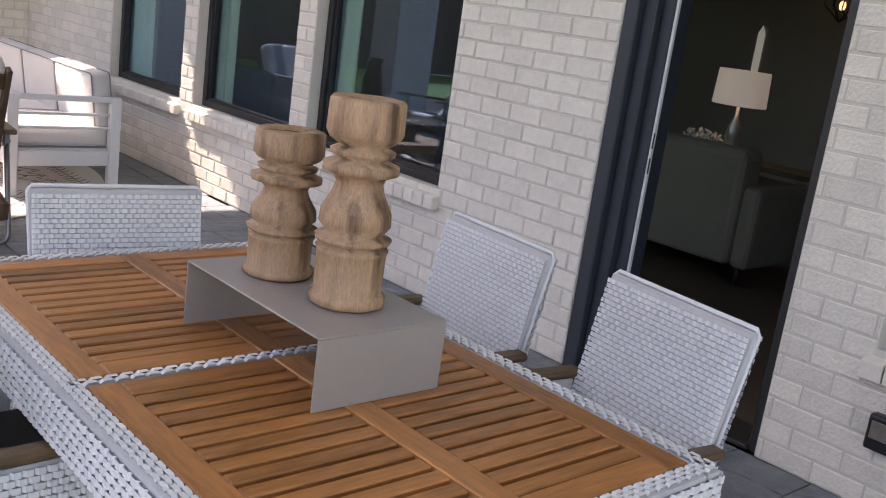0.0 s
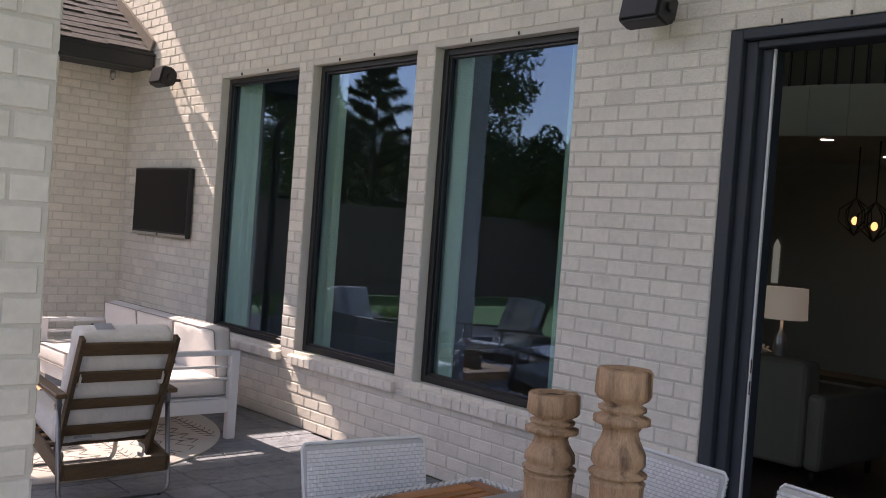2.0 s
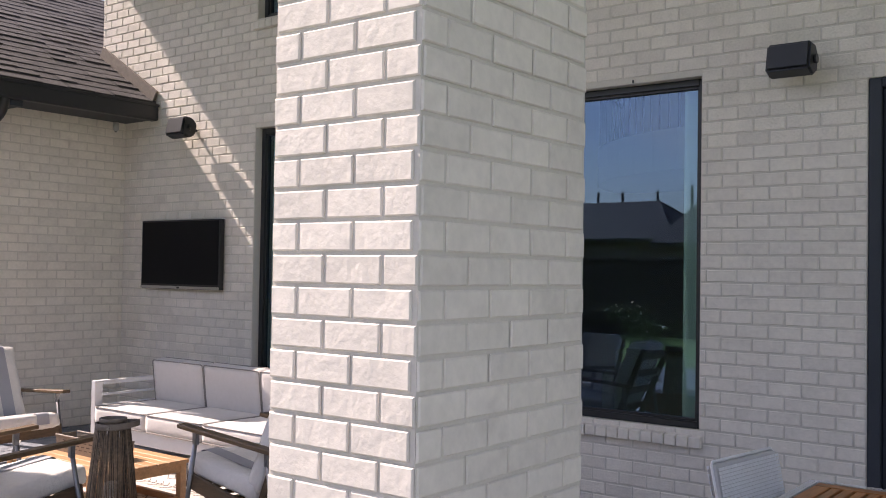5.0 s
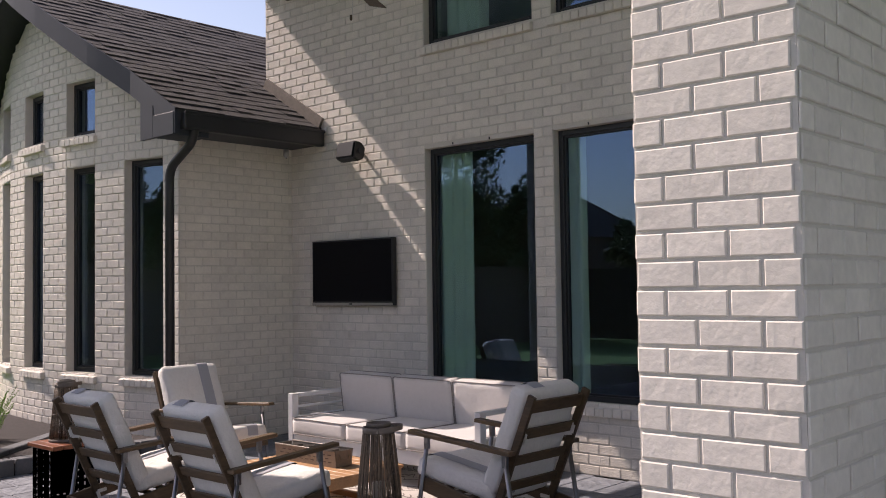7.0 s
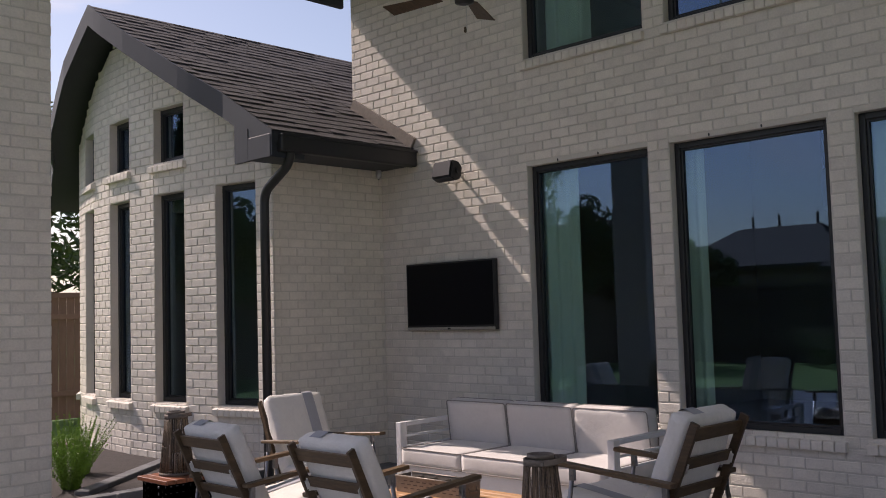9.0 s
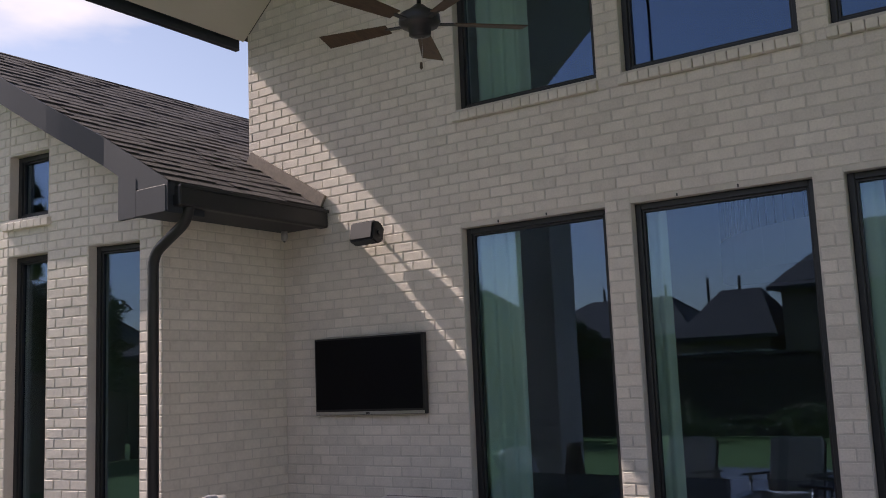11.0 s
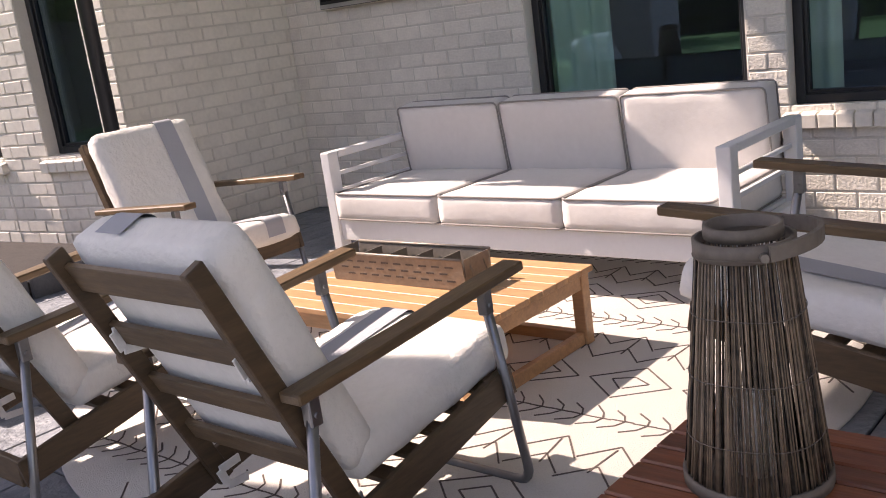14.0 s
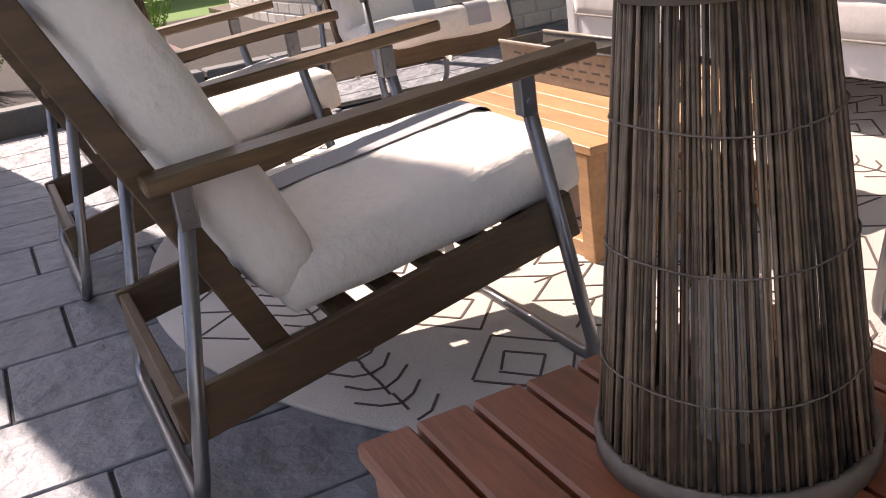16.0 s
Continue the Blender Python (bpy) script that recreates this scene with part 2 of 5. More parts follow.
def tube(bm, pts, r, seg=10, r_end=None, cap=True):
    pts = [Vector(p) for p in pts]
    rings, prev = [], None
    for i, p in enumerate(pts):
        d = (pts[min(i + 1, len(pts) - 1)] - pts[max(i - 1, 0)]).normalized()
        if prev is None:
            ref = Vector((0, 0, 1)) if abs(d.z) < 0.9 else Vector((1, 0, 0))
            s = d.cross(ref).normalized()
        else:
            s = (prev - d * prev.dot(d)).normalized()
        prev = s
        u = d.cross(s)
        rr = r if r_end is None else r + (r_end - r) * i / max(1, len(pts) - 1)
        rings.append([bm.verts.new(p + rr * (math.cos(a) * s + math.sin(a) * u)) for a in (2 * math.pi * k / seg for k in range(seg))])
    for a, b in zip(rings, rings[1:]):
        for k in range(seg):
            f = bm.faces.new((a[k], a[(k + 1) % seg], b[(k + 1) % seg], b[k]))
            f.smooth = True
    if cap and seg > 2:
        bm.faces.new(rings[0][::-1])
        bm.faces.new(rings[-1])
    return bm


def arc(c, p, q, r, n=5):
    """The way from p to q by the corner c, rounded by r."""
    c, p, q = Vector(c), Vector(p), Vector(q)
    a, b = c + (p - c).normalized() * r, c + (q - c).normalized() * r
    return [(1 - t) ** 2 * a + 2 * t * (1 - t) * c + t * t * b for t in (i / n for i in range(n + 1))]


def lathe(bm, profile, seg=28, centre=(0, 0, 0), wobble=0.0):
    rings = []
    for r, z in profile:
        rings.append([bm.verts.new((centre[0] + r * (1 + wobble * noise.noise((4 * math.cos(a), 4 * math.sin(a), z * 9))) * math.cos(a),
                                    centre[1] + r * (1 + wobble * noise.noise((4 * math.cos(a), 4 * math.sin(a), z * 9 + 5))) * math.sin(a),
                                    centre[2] + z)) for a in (2 * math.pi * k / seg for k in range(seg))])
    for a, b in zip(rings, rings[1:]):
        for k in range(seg):
            f = bm.faces.new((a[k], a[(k + 1) % seg], b[(k + 1) % seg], b[k]))
            f.smooth = True
    bm.faces.new(rings[0][::-1])
    bm.faces.new(rings[-1])
    return bm


def pillow(bm, lx, ly, lz, m, puff=0.25, bev=0.045, n=10, seed=0.0, wrinkle=0.004):
    """A soft cushion: a rounded slab, fuller in its middle, with slight creases."""
    made = bmesh.ops.create_grid(bm, x_segments=1, y_segments=1, size=0.5)["verts"]
    bmesh.ops.delete(bm, geom=made, context="VERTS")
    grid = {}
    def at(i, j, k):
        key = (i, j, k)
        if key not in grid:
            u, v, w = 2 * i / n - 1, 2 * j / n - 1, 2 * k / 4 - 1
            p = Vector((u * lx / 2, v * ly / 2, w * lz / 2))
            core = Vector((max(-lx / 2 + bev, min(lx / 2 - bev, p.x)), max(-ly / 2 + bev, min(ly / 2 - bev, p.y)), max(-lz / 2 + bev, min(lz / 2 - bev, p.z))))
            d = p - core
            if d.length > 1e-6:
                p = core + d.normalized() * min(d.length, bev)
            full = (1 - u ** 4) * (1 - v ** 4)
            p.z *= 1 + puff * full
            p += Vector((1, 1, 1)) * wrinkle * noise.noise((p.x * 9 + seed, p.y * 9, p.z * 14 + seed))
            grid[key] = bm.verts.new(m @ p)
        return grid[key]
    for i in range(n):
        for j in range(n):
            for k, flip in ((0, True), (4, False)):
                q = [at(i, j, k), at(i + 1, j, k), at(i + 1, j + 1, k), at(i, j + 1, k)]
                bm.faces.new(q[::-1] if flip else q).smooth = True
    for i in range(n):
        for k in range(4):
            for a, flip in ((0, False), (n, True)):
                q = [at(i, a, k), at(i + 1, a, k), at(i + 1, a, k + 1), at(i, a, k + 1)]
                bm.faces.new(q[::-1] if flip else q).smooth = True
                q = [at(a, i, k), at(a, i + 1, k), at(a, i + 1, k + 1), at(a, i, k + 1)]
                bm.faces.new(q if flip else q[::-1]).smooth = True
    return bm


def mesh_of(name, bm, mat):
    me = bpy.data.meshes.new(name)
    bm.normal_update()
    bm.to_mesh(me)
    bm.free()
    me.materials.append(mat)
    return me


def part(name, bm, mat, parent, label="", kind=""):
    ob = new(name, mesh_of(name, bm, mat))
    ob.parent = parent
    return tagged(ob, label, kind=kind)


def solid(name, bm, mat, label="", category="", kind=""):
    return tagged(new(name, mesh_of(name, bm, mat)), label, category, kind=kind)


def thing(name, label, category, m=None, group="", kind=""):
    ob = new(name)
    ob.empty_display_size = 0.1
    if m is not None:
        ob.matrix_world = m
    return tagged(ob, label, category, group, kind)


def B():
    return bmesh.new()


# ---- brick walls ----
COURSE, BRICK_LEN, GAP, PROUD = 0.087, 0.203, 0.011, 0.0066
rng = random.Random(7)


def brick_verts(w, h, d, c=0.004):
    """Front of a brick with a worn edge: x along, z up, y out of the wall."""
    a, b = w / 2, h / 2
    back = [(-a, 0, -b), (a, 0, -b), (a, 0, b), (-a, 0, b)]
    mid = [(-a, d - c, -b), (a, d - c, -b), (a, d - c, b), (-a, d - c, b)]
    top = [(-a + c, d, -b + c), (a - c, d, -b + c), (a - c, d, b - c), (-a + c, d, b - c)]
    faces = [(8, 9, 10, 11)]
    for i in range(4):
        j = (i + 1) % 4
        faces += [(i, j, 4 + j, 4 + i), (4 + i, 4 + j, 8 + j, 8 + i)]
    return back + mid + top, faces


def brick_layout(length, z0, z1, holes, top, first):
    """Places (u0, u1, za, zb) of the bricks of one face, in running bond, cut at the openings."""
    out = []
    row, z = 0, z0
    while z < z1 - 0.02:
        zt = min(z + COURSE, z1)
        u = -BRICK_LEN * (0.5 if row % 2 else 0.0) - first
        cuts = [(h[0], h[1]) for h in holes if h[2] < zt - 0.03 and h[3] > z + 0.03]
        while u < length:
            spans = [(max(u, 0), min(u + BRICK_LEN, length))]
            for a, b in cuts:
                nxt = []
                for s, e in spans:
                    if e <= a or s >= b:
                        nxt.append((s, e))
                    else:
                        if s < a:
                            nxt.append((s, a))
                        if e > b:
                            nxt.append((b, e))
                spans = nxt
            for s, e in spans:
                if e - s > 0.022 and (top is None or zt <= top((s + e) / 2) + 0.02):
                    out.append((s + GAP / 2, e - GAP / 2, z + GAP / 2, zt - GAP / 2))
            u += BRICK_LEN
        z += COURSE
        row += 1
    return out


def brick_wall(name, a, b, z0, z1, holes=(), thick=0.24, top=None, near=None, first=0.0, label="", parent=None, core=True):
    """A wall from a to b (plan), its face to the right of that way. holes: (u0, u1, z0, z1). near(u, z): bricks that are pieces of their own."""
    a, b = Vector((*a, 0)), Vector((*b, 0))
    d = (b - a).normalized()
    out = Vector((d.y, -d.x, 0))
    length = (b - a).length
    m = Matrix((d, out, Vector((0, 0, 1)))).transposed().to_4x4()
    m.translation = a
    wall = parent
    if wall is None:
        wall = thing(name, label or "white painted brick wall with slightly uneven courses", "wall", kind="structure")
    us = [] if not core else sorted({0.0, length, *[x for h in holes for x in h[:2]]})
    bm = B()
    for u0, u1 in zip(us, us[1:]):
        zs = sorted({z0, z1, *[x for h in holes if h[0] < u1 - 1e-4 and h[1] > u0 + 1e-4 for x in h[2:]]})
        for za, zb in zip(zs, zs[1:]):
            if any(h[0] < u1 - 1e-4 and h[1] > u0 + 1e-4 and h[2] < zb - 1e-4 and h[3] > za + 1e-4 for h in holes):
                continue
            if top is None:
                box(bm, u0, u1, -thick, 0, za, zb)
            else:
                ta, tb = min(zb, top(u0)), min(zb, top(u1))
                if max(ta, tb) <= za:
                    continue
                ps = [(u0, za), (u1, za), (u1, max(tb, za)), (u0, max(ta, za))]
                f = [bm.verts.new((u, 0, z)) for u, z in ps]
                g = [bm.verts.new((u, -thick, z)) for u, z in ps]
                bm.faces.new(f[::-1])
                bm.faces.new(g)
                for i in range(4):
                    j = (i + 1) % 4
                    bm.faces.new((f[i], f[j], g[j], g[i]))
    bmesh.ops.transform(bm, matrix=m, verts=bm.verts)
    bmesh.ops.recalc_face_normals(bm, faces=bm.faces)
    if core:
        part("backing", bm, MORTAR, wall)
    verts, faces, pieces = [], [], []
    for s, e, za, zb in brick_layout(length, z0, z1, holes, top, first):
        proud = PROUD * (0.75 + 0.5 * rng.random())
        if near and near((s + e) / 2, (za + zb) / 2):
            pieces.append((s, e, za, zb, proud))
            continue
        vs, fs = brick_verts(e - s, zb - za, proud)
        k = len(verts)
        cu, cz = (s + e) / 2, (za + zb) / 2
        verts += [tuple(m @ Vector((cu + v[0], v[1], cz + v[2]))) for v in vs]
        faces += [[i + k for i in f] for f in fs]
    me = bpy.data.meshes.new("brickwork")
    me.from_pydata(verts, [], faces)
    me.materials.append(BRICK)
    rest = new("brickwork", me)
    rest.parent = wall
    tagged(rest, kind="stuff")
    if pieces:
        later.append((wall, m, pieces))
    return wall


later = []
brick_meshes = {}


def lay_pieces():
    for wall, m, pieces in later:
        for s, e, za, zb, proud in pieces:
            key = (round(e - s, 3), round(zb - za, 3))
            if key not in brick_meshes:
                vs, fs = brick_verts(key[0], key[1], PROUD)
                me = bpy.data.meshes.new("brick")
                me.from_pydata(vs, [], fs)
                me.materials.append(BRICK_ONE)
                brick_meshes[key] = me
            ob = new("brick", brick_meshes[key])
            ob.parent = wall
            ob.matrix_world = m @ Matrix.Translation(((s + e) / 2, proud - PROUD, (za + zb) / 2)) @ Matrix.Rotation(rng.uniform(-0.004, 0.004), 4, "Y")

# ---- large structure ----
WX = 3.405                     # face of the long house wall
EAVE_Y, EAVE_Z, RIDGE_Y, RIDGE_Z, ROOF_X = 10.45, 5.15, 6.0, 9.1, -1.55

# windows of the long wall: (y0, y1), lower and upper
BAYS = [(6.60, 7.91), (5.08, 6.39), (3.59, 4.88)]
LOW_Z, UP_Z = (0.598, 2.92), (3.935, 6.2)
DOOR = (1.545, 2.565, 0.0, 2.79)
FAR_WINDOW = (-0.05, 1.19, 0.575, 2.925)


def gable_top(y):
    if y < 2 * RIDGE_Y - EAVE_Y:
        return EAVE_Z
    return RIDGE_Z - abs(y - RIDGE_Y) * (RIDGE_Z - EAVE_Z) / (EAVE_Y - RIDGE_Y)


# the wall runs from y = 10.4 down to y = -3, seen from the west
Y_TOP = 10.40
holes = [(Y_TOP - b, Y_TOP - a, *LOW_Z) for a, b in BAYS] + [(Y_TOP - b, Y_TOP - a, *UP_Z) for a, b in BAYS]
holes += [(Y_TOP - DOOR[1], Y_TOP - DOOR[0], DOOR[2], DOOR[3]), (Y_TOP - FAR_WINDOW[1], Y_TOP - FAR_WINDOW[0], *FAR_WINDOW[2:])]
main_wall = brick_wall("wall_east", (WX, Y_TOP), (WX, -3.0), 0.0, 9.0, holes, thick=0.26, top=lambda u: gable_top(Y_TOP - u),
                       near=lambda u, z: 2.35 < Y_TOP - u < 3.7 and z < 2.45, first=0.05,
                       label="tall white painted brick house wall with black windows")
side_wall = brick_wall("wall_north", (1.97, 9.95), (WX, 9.95), 0.0, 3.18, (), thick=0.24, first=0.03, near=lambda u, z: True,
                       label="short white painted brick return wall under a dark gutter")

# bowed front of the garden wing
BOW = [(1.97, 9.95), (1.975, 10.25), (1.85, 10.78), (1.79, 11.30), (1.735, 11.83), (1.715, 12.35), (1.745, 12.88), (1.80, 13.40), (1.93, 13.91), (2.06, 14.36), (2.32, 14.83), (2.60, 15.25)]
WING_EAVE, WING_SLOPE, WING_RIDGE_Y = 3.20, 0.60, 12.6


def wing_top(y):
    return WING_EAVE + WING_SLOPE * (WING_RIDGE_Y - 9.75 - abs(y - WING_RIDGE_Y)) + 0.02


wing_windows = []
for i, (p, q) in enumerate(zip(BOW, BOW[1:])):
    ln = math.dist(p, q)
    open_here = []
    if i % 2:
        open_here = [(0.0, ln, 0.70, 2.955)]
        wing_windows.append((p, q, 0.70, 2.955))
        if i in (3, 5, 7):
            open_here.append((0.0, ln, 3.30, 3.905))
            wing_windows.append((p, q, 3.30, 3.905))
    # the face looks west, so the wall runs from north to south
    brick_wall("wall_bow", q, p, 0.0, 5.3, open_here, thick=0.22, top=lambda u, p=p, q=q, ln=ln: wing_top(q[1] + (p[1] - q[1]) * u / ln),
               first=0.04 * i, near=(lambda u, z: True) if i < 8 else None, label="white painted brick bay wall with tall narrow windows")

# square brick pillars that carry the porch roof
def pillar(x0, x1, y0, y1, near, label):
    holder = thing("brick_pillar", label, "pillar", kind="structure")
    corners = [(x0, y1), (x0, y0), (x1, y0), (x1, y1)]
    bm = B()
    box(bm, x0, x1, y0, y1, 0.0, 5.05)
    part("core", bm, MORTAR, holder)
    for k in range(4):
        a, b = Vector(corners[k]), Vector(corners[(k + 1) % 4])
        e = (b - a).normalized() * (PROUD * 0.75)
        brick_wall("face", a - e, b + e, 0.0, 5.05, (), thick=0.1, near=near if k < 2 else None, first=-GAP / 2, parent=holder, core=False)
    return holder


pillar(-0.745, 0.08, 2.61, 3.13, lambda u, z: 0.6 < z < 2.9, "broad white painted brick pillar with rough uneven bricks")
pillar(-1.10, -0.50, 9.30, 9.80, None, "white painted brick corner pillar of the porch")

# floor: stamped slabs in running rows, over a dark joint bed
bm = B()
box(bm, -6.2, WX, -5.0, 9.95, -0.10, -0.013)
floor = thing("floor", "grey stamped concrete patio with slate texture", "floor", kind="structure")
part("bed", bm, JOINT, floor)
slab_meshes, far_slabs = {}, []
ROW = 0.315
row = 0
y = 6.655 - 37 * ROW
while y < 9.95:
    x = -6.2 - (0.0, 0.31, 0.13, 0.44)[row % 4]
    srng = random.Random(row)
    while x < WX:
        w = srng.choice((0.31, 0.46, 0.46, 0.62))
        x0, x1, y0, y1 = max(x, -6.2), min(x + w, WX), max(y, -5.0), min(y + ROW, 9.95)
        x += w
        if x1 - x0 > 0.06 and y1 - y0 > 0.05:
            far_slabs.append((x0, x1, y0, y1))
    y += ROW
    row += 1


def slab(bm, w, d):
    """A flat slab with a worn rim."""
    return box(bm, -w / 2, w / 2, -d / 2, d / 2, -0.0125, 0.0, 0.003)


# ground of the garden: one sheet to the horizon
bm = B()
box(bm, -900, 900, -900, 900, -0.6, -0.12)
solid("ground", bm, GRASS, "green mown lawn", "lawn", "structure")

# porch roof: vaulted ceiling, slabs above, dark fascia
def slope_slab(bm, x0, x1, ya, za, yb, zb, t):
    vs = [bm.verts.new(p) for p in ((x0, ya, za), (x1, ya, za), (x1, yb, zb), (x0, yb, zb), (x0, ya, za + t), (x1, ya, za + t), (x1, yb, zb + t), (x0, yb, zb + t))]
    for f in ((3, 2, 1, 0), (4, 5, 6, 7), (0, 1, 5, 4), (1, 2, 6, 5), (2, 3, 7, 6), (3, 0, 4, 7)):
        bm.faces.new([vs[i] for i in f])


bm = B()
slope_slab(bm, ROOF_X, WX - 0.01, RIDGE_Y, RIDGE_Z, EAVE_Y, EAVE_Z, 0.06)
slope_slab(bm, ROOF_X, WX - 0.01, 2 * RIDGE_Y - EAVE_Y, EAVE_Z, RIDGE_Y, RIDGE_Z, 0.06)
box(bm, ROOF_X, WX - 0.01, -4.0, 2 * RIDGE_Y - EAVE_Y - 0.01, EAVE_Z, EAVE_Z + 0.06)
bmesh.ops.recalc_face_normals(bm, faces=bm.faces)
solid("ceiling", bm, CEILING, "cream painted vaulted porch ceiling", "ceiling", "structure")
bm = B()
slope_slab(bm, ROOF_X - 0.05, WX + 4.6, RIDGE_Y, RIDGE_Z + 0.08, EAVE_Y + 0.05, EAVE_Z + 0.04, 0.16)
slope_slab(bm, ROOF_X - 0.05, WX + 4.6, 2 * RIDGE_Y - EAVE_Y, EAVE_Z + 0.08, RIDGE_Y, RIDGE_Z + 0.08, 0.16)
box(bm, ROOF_X - 0.05, 12.0, -4.05, 2 * RIDGE_Y - EAVE_Y, EAVE_Z + 0.08, EAVE_Z + 0.24)
bmesh.ops.recalc_face_normals(bm, faces=bm.faces)
solid("porch_roof", bm, SHINGLE, "dark shingled roof over the porch", "roof", "structure")
bm = B()
box(bm, ROOF_X - 0.09, WX - 0.01, EAVE_Y + 0.055, EAVE_Y + 0.115, EAVE_Z - 0.08, EAVE_Z + 0.16, 0.006)
solid("fascia", bm, SLATE, "dark blue-grey eave board", "trim", "structure")
bm = B()
box(bm, -0.60, -0.24, -3.9, 10.2, 5.052, EAVE_Z - 0.004)
solid("header_beam", bm, CEILING, "cream painted porch beam on the pillars", "beam", "structure")

# house body behind the walls
bm = B()
IN_X1, IN_Y0, IN_Y1, IN_Z = 11.5, -2.7, 9.7, 5.9
box(bm, WX + 0.27, IN_X1, IN_Y0, IN_Y1, -0.1, 0.0)
solid("floor_inside", bm, ROOM_FLOOR, "dark wooden floor inside the house", "floor", "structure")
for name, sides in (("wall_room_east", (IN_X1, IN_X1 + 0.2, IN_Y0 - 0.2, IN_Y1 + 0.2)), ("wall_room_south", (WX + 0.27, IN_X1, IN_Y0 - 0.2, IN_Y0)), ("wall_room_north", (WX + 0.27, IN_X1, IN_Y1, IN_Y1 + 0.2))):
    bm = B()
    box(bm, *sides, -0.1, IN_Z)
    solid(name, bm, ROOM, "plain plaster wall of the living room", "wall", "structure")
bm = B()
box(bm, WX + 0.27, IN_X1 + 0.2, IN_Y0 - 0.2, IN_Y1 + 0.2, IN_Z, IN_Z + 0.2)
solid("ceiling_inside", bm, ROOM, "plain plaster ceiling of the living room", "ceiling", "structure")
# wing body: rear and far walls, dark room
bm = B()
box(bm, 3.7, 12.0, 15.2, 15.4, 0, 3.2)
box(bm, 2.6, 3.7, 15.2, 15.4, 0, 3.2)
box(bm, 4.6, 4.8, 9.96, 15.2, 0, 4.4)
solid("wall_wing", bm, ROOM, "plain walls of the garden room", "wall", "structure")
bm = B()
box(bm, 2.0, 4.8, 10.2, 15.2, -0.05, 0.0)
solid("floor_wing", bm, ROOM_FLOOR, "dark floor of the garden room", "floor", "structure")

# wing roof: rows of shingles on two slopes, cut along the bow with an overhang
def rake_x(y):
    pts = [(1.62, 9.4), (1.62, 10.2), (1.50, 10.8), (1.44, 11.3), (1.385, 11.83), (1.365, 12.35), (1.38, 12.6), (1.40, 12.88), (1.45, 13.4), (1.57, 13.9), (1.70, 14.4), (1.95, 14.85), (2.3, 15.9)]
    for (xa, ya), (xb, yb) in zip(pts, pts[1:]):
        if ya <= y <= yb:
            return xa + (xb - xa) * (y - ya) / (yb - ya)
    return pts[-1][0]


RZ0 = 3.285
ROOF_Y0 = 9.42


def roof_z(y):
    return RZ0 + WING_SLOPE * (WING_RIDGE_Y - ROOF_Y0 - abs(y - WING_RIDGE_Y))


wing_roof = thing("wing_roof", "dark brown-grey asphalt shingle roof with slate-blue rake boards", "roof", kind="structure")
bm = B()
ys = [ROOF_Y0 + (2 * (WING_RIDGE_Y - ROOF_Y0)) * k / 40 for k in range(41)]
for ya, yb in zip(ys, ys[1:]):
    xa, xb = rake_x(ya), rake_x(yb)
    xe = 3.395 if (ya + yb) / 2 < 10.40 else 9.0
    vs = [bm.verts.new(p) for p in ((xa, ya, roof_z(ya) - 0.10), (xe, ya, roof_z(ya) - 0.10), (xe, yb, roof_z(yb) - 0.10), (xb, yb, roof_z(yb) - 0.10),
                                    (xa, ya, roof_z(ya)), (xe, ya, roof_z(ya)), (xe, yb, roof_z(yb)), (xb, yb, roof_z(yb)))]
    for f in ((3, 2, 1, 0), (4, 5, 6, 7), (0, 1, 5, 4), (1, 2, 6, 5), (2, 3, 7, 6), (3, 0, 4, 7)):
        bm.faces.new([vs[i] for i in f])
part("deck", bm, SOFFIT, wing_roof)
verts, faces = [], []
srng = random.Random(3)
tilt = math.atan(WING_SLOPE)
rows = int((WING_RIDGE_Y - ROOF_Y0) / math.cos(tilt) / 0.15)
for r in range(rows + 1):
    for side in (1, -1):
        s0 = r * 0.15
        ya = ROOF_Y0 + s0 * math.cos(tilt)
        yb = min(ya + 0.19 * math.cos(tilt), WING_RIDGE_Y)
        if side < 0:
            ya, yb = 2 * WING_RIDGE_Y - ya, 2 * WING_RIDGE_Y - yb
        x = rake_x(ya) - 0.02 - srng.random() * 0.1
        xe = 3.39 if 9.3 < ya < 10.40 else 8.5
        while x < xe:
            w = srng.uniform(0.16, 0.34)
            a, b = max(x, rake_x(ya) - 0.02), min(x + w - 0.006, xe)
            x += w
            if b - a < 0.02:
                continue
            t = srng.choice((0.012, 0.016, 0.022))
            za, zb = roof_z(ya) + t, roof_z(yb) + 0.004
            k = len(verts)
            verts += [(a, ya, za), (b, ya, za), (b, yb, zb), (a, yb, zb), (a, ya, za - t - 0.004), (b, ya, za - t - 0.004)]
            faces += [(k, k + 1, k + 2, k + 3), (k + 4, k + 5, k + 1, k)] if side > 0 else [(k + 3, k + 2, k + 1, k), (k, k + 1, k + 5, k + 4)]
me = bpy.data.meshes.new("shingles")
me.from_pydata(verts, [], faces)
me.materials.append(SHINGLE)
ob = tagged(new("shingles", me), kind="stuff")
ob.parent = wing_roof
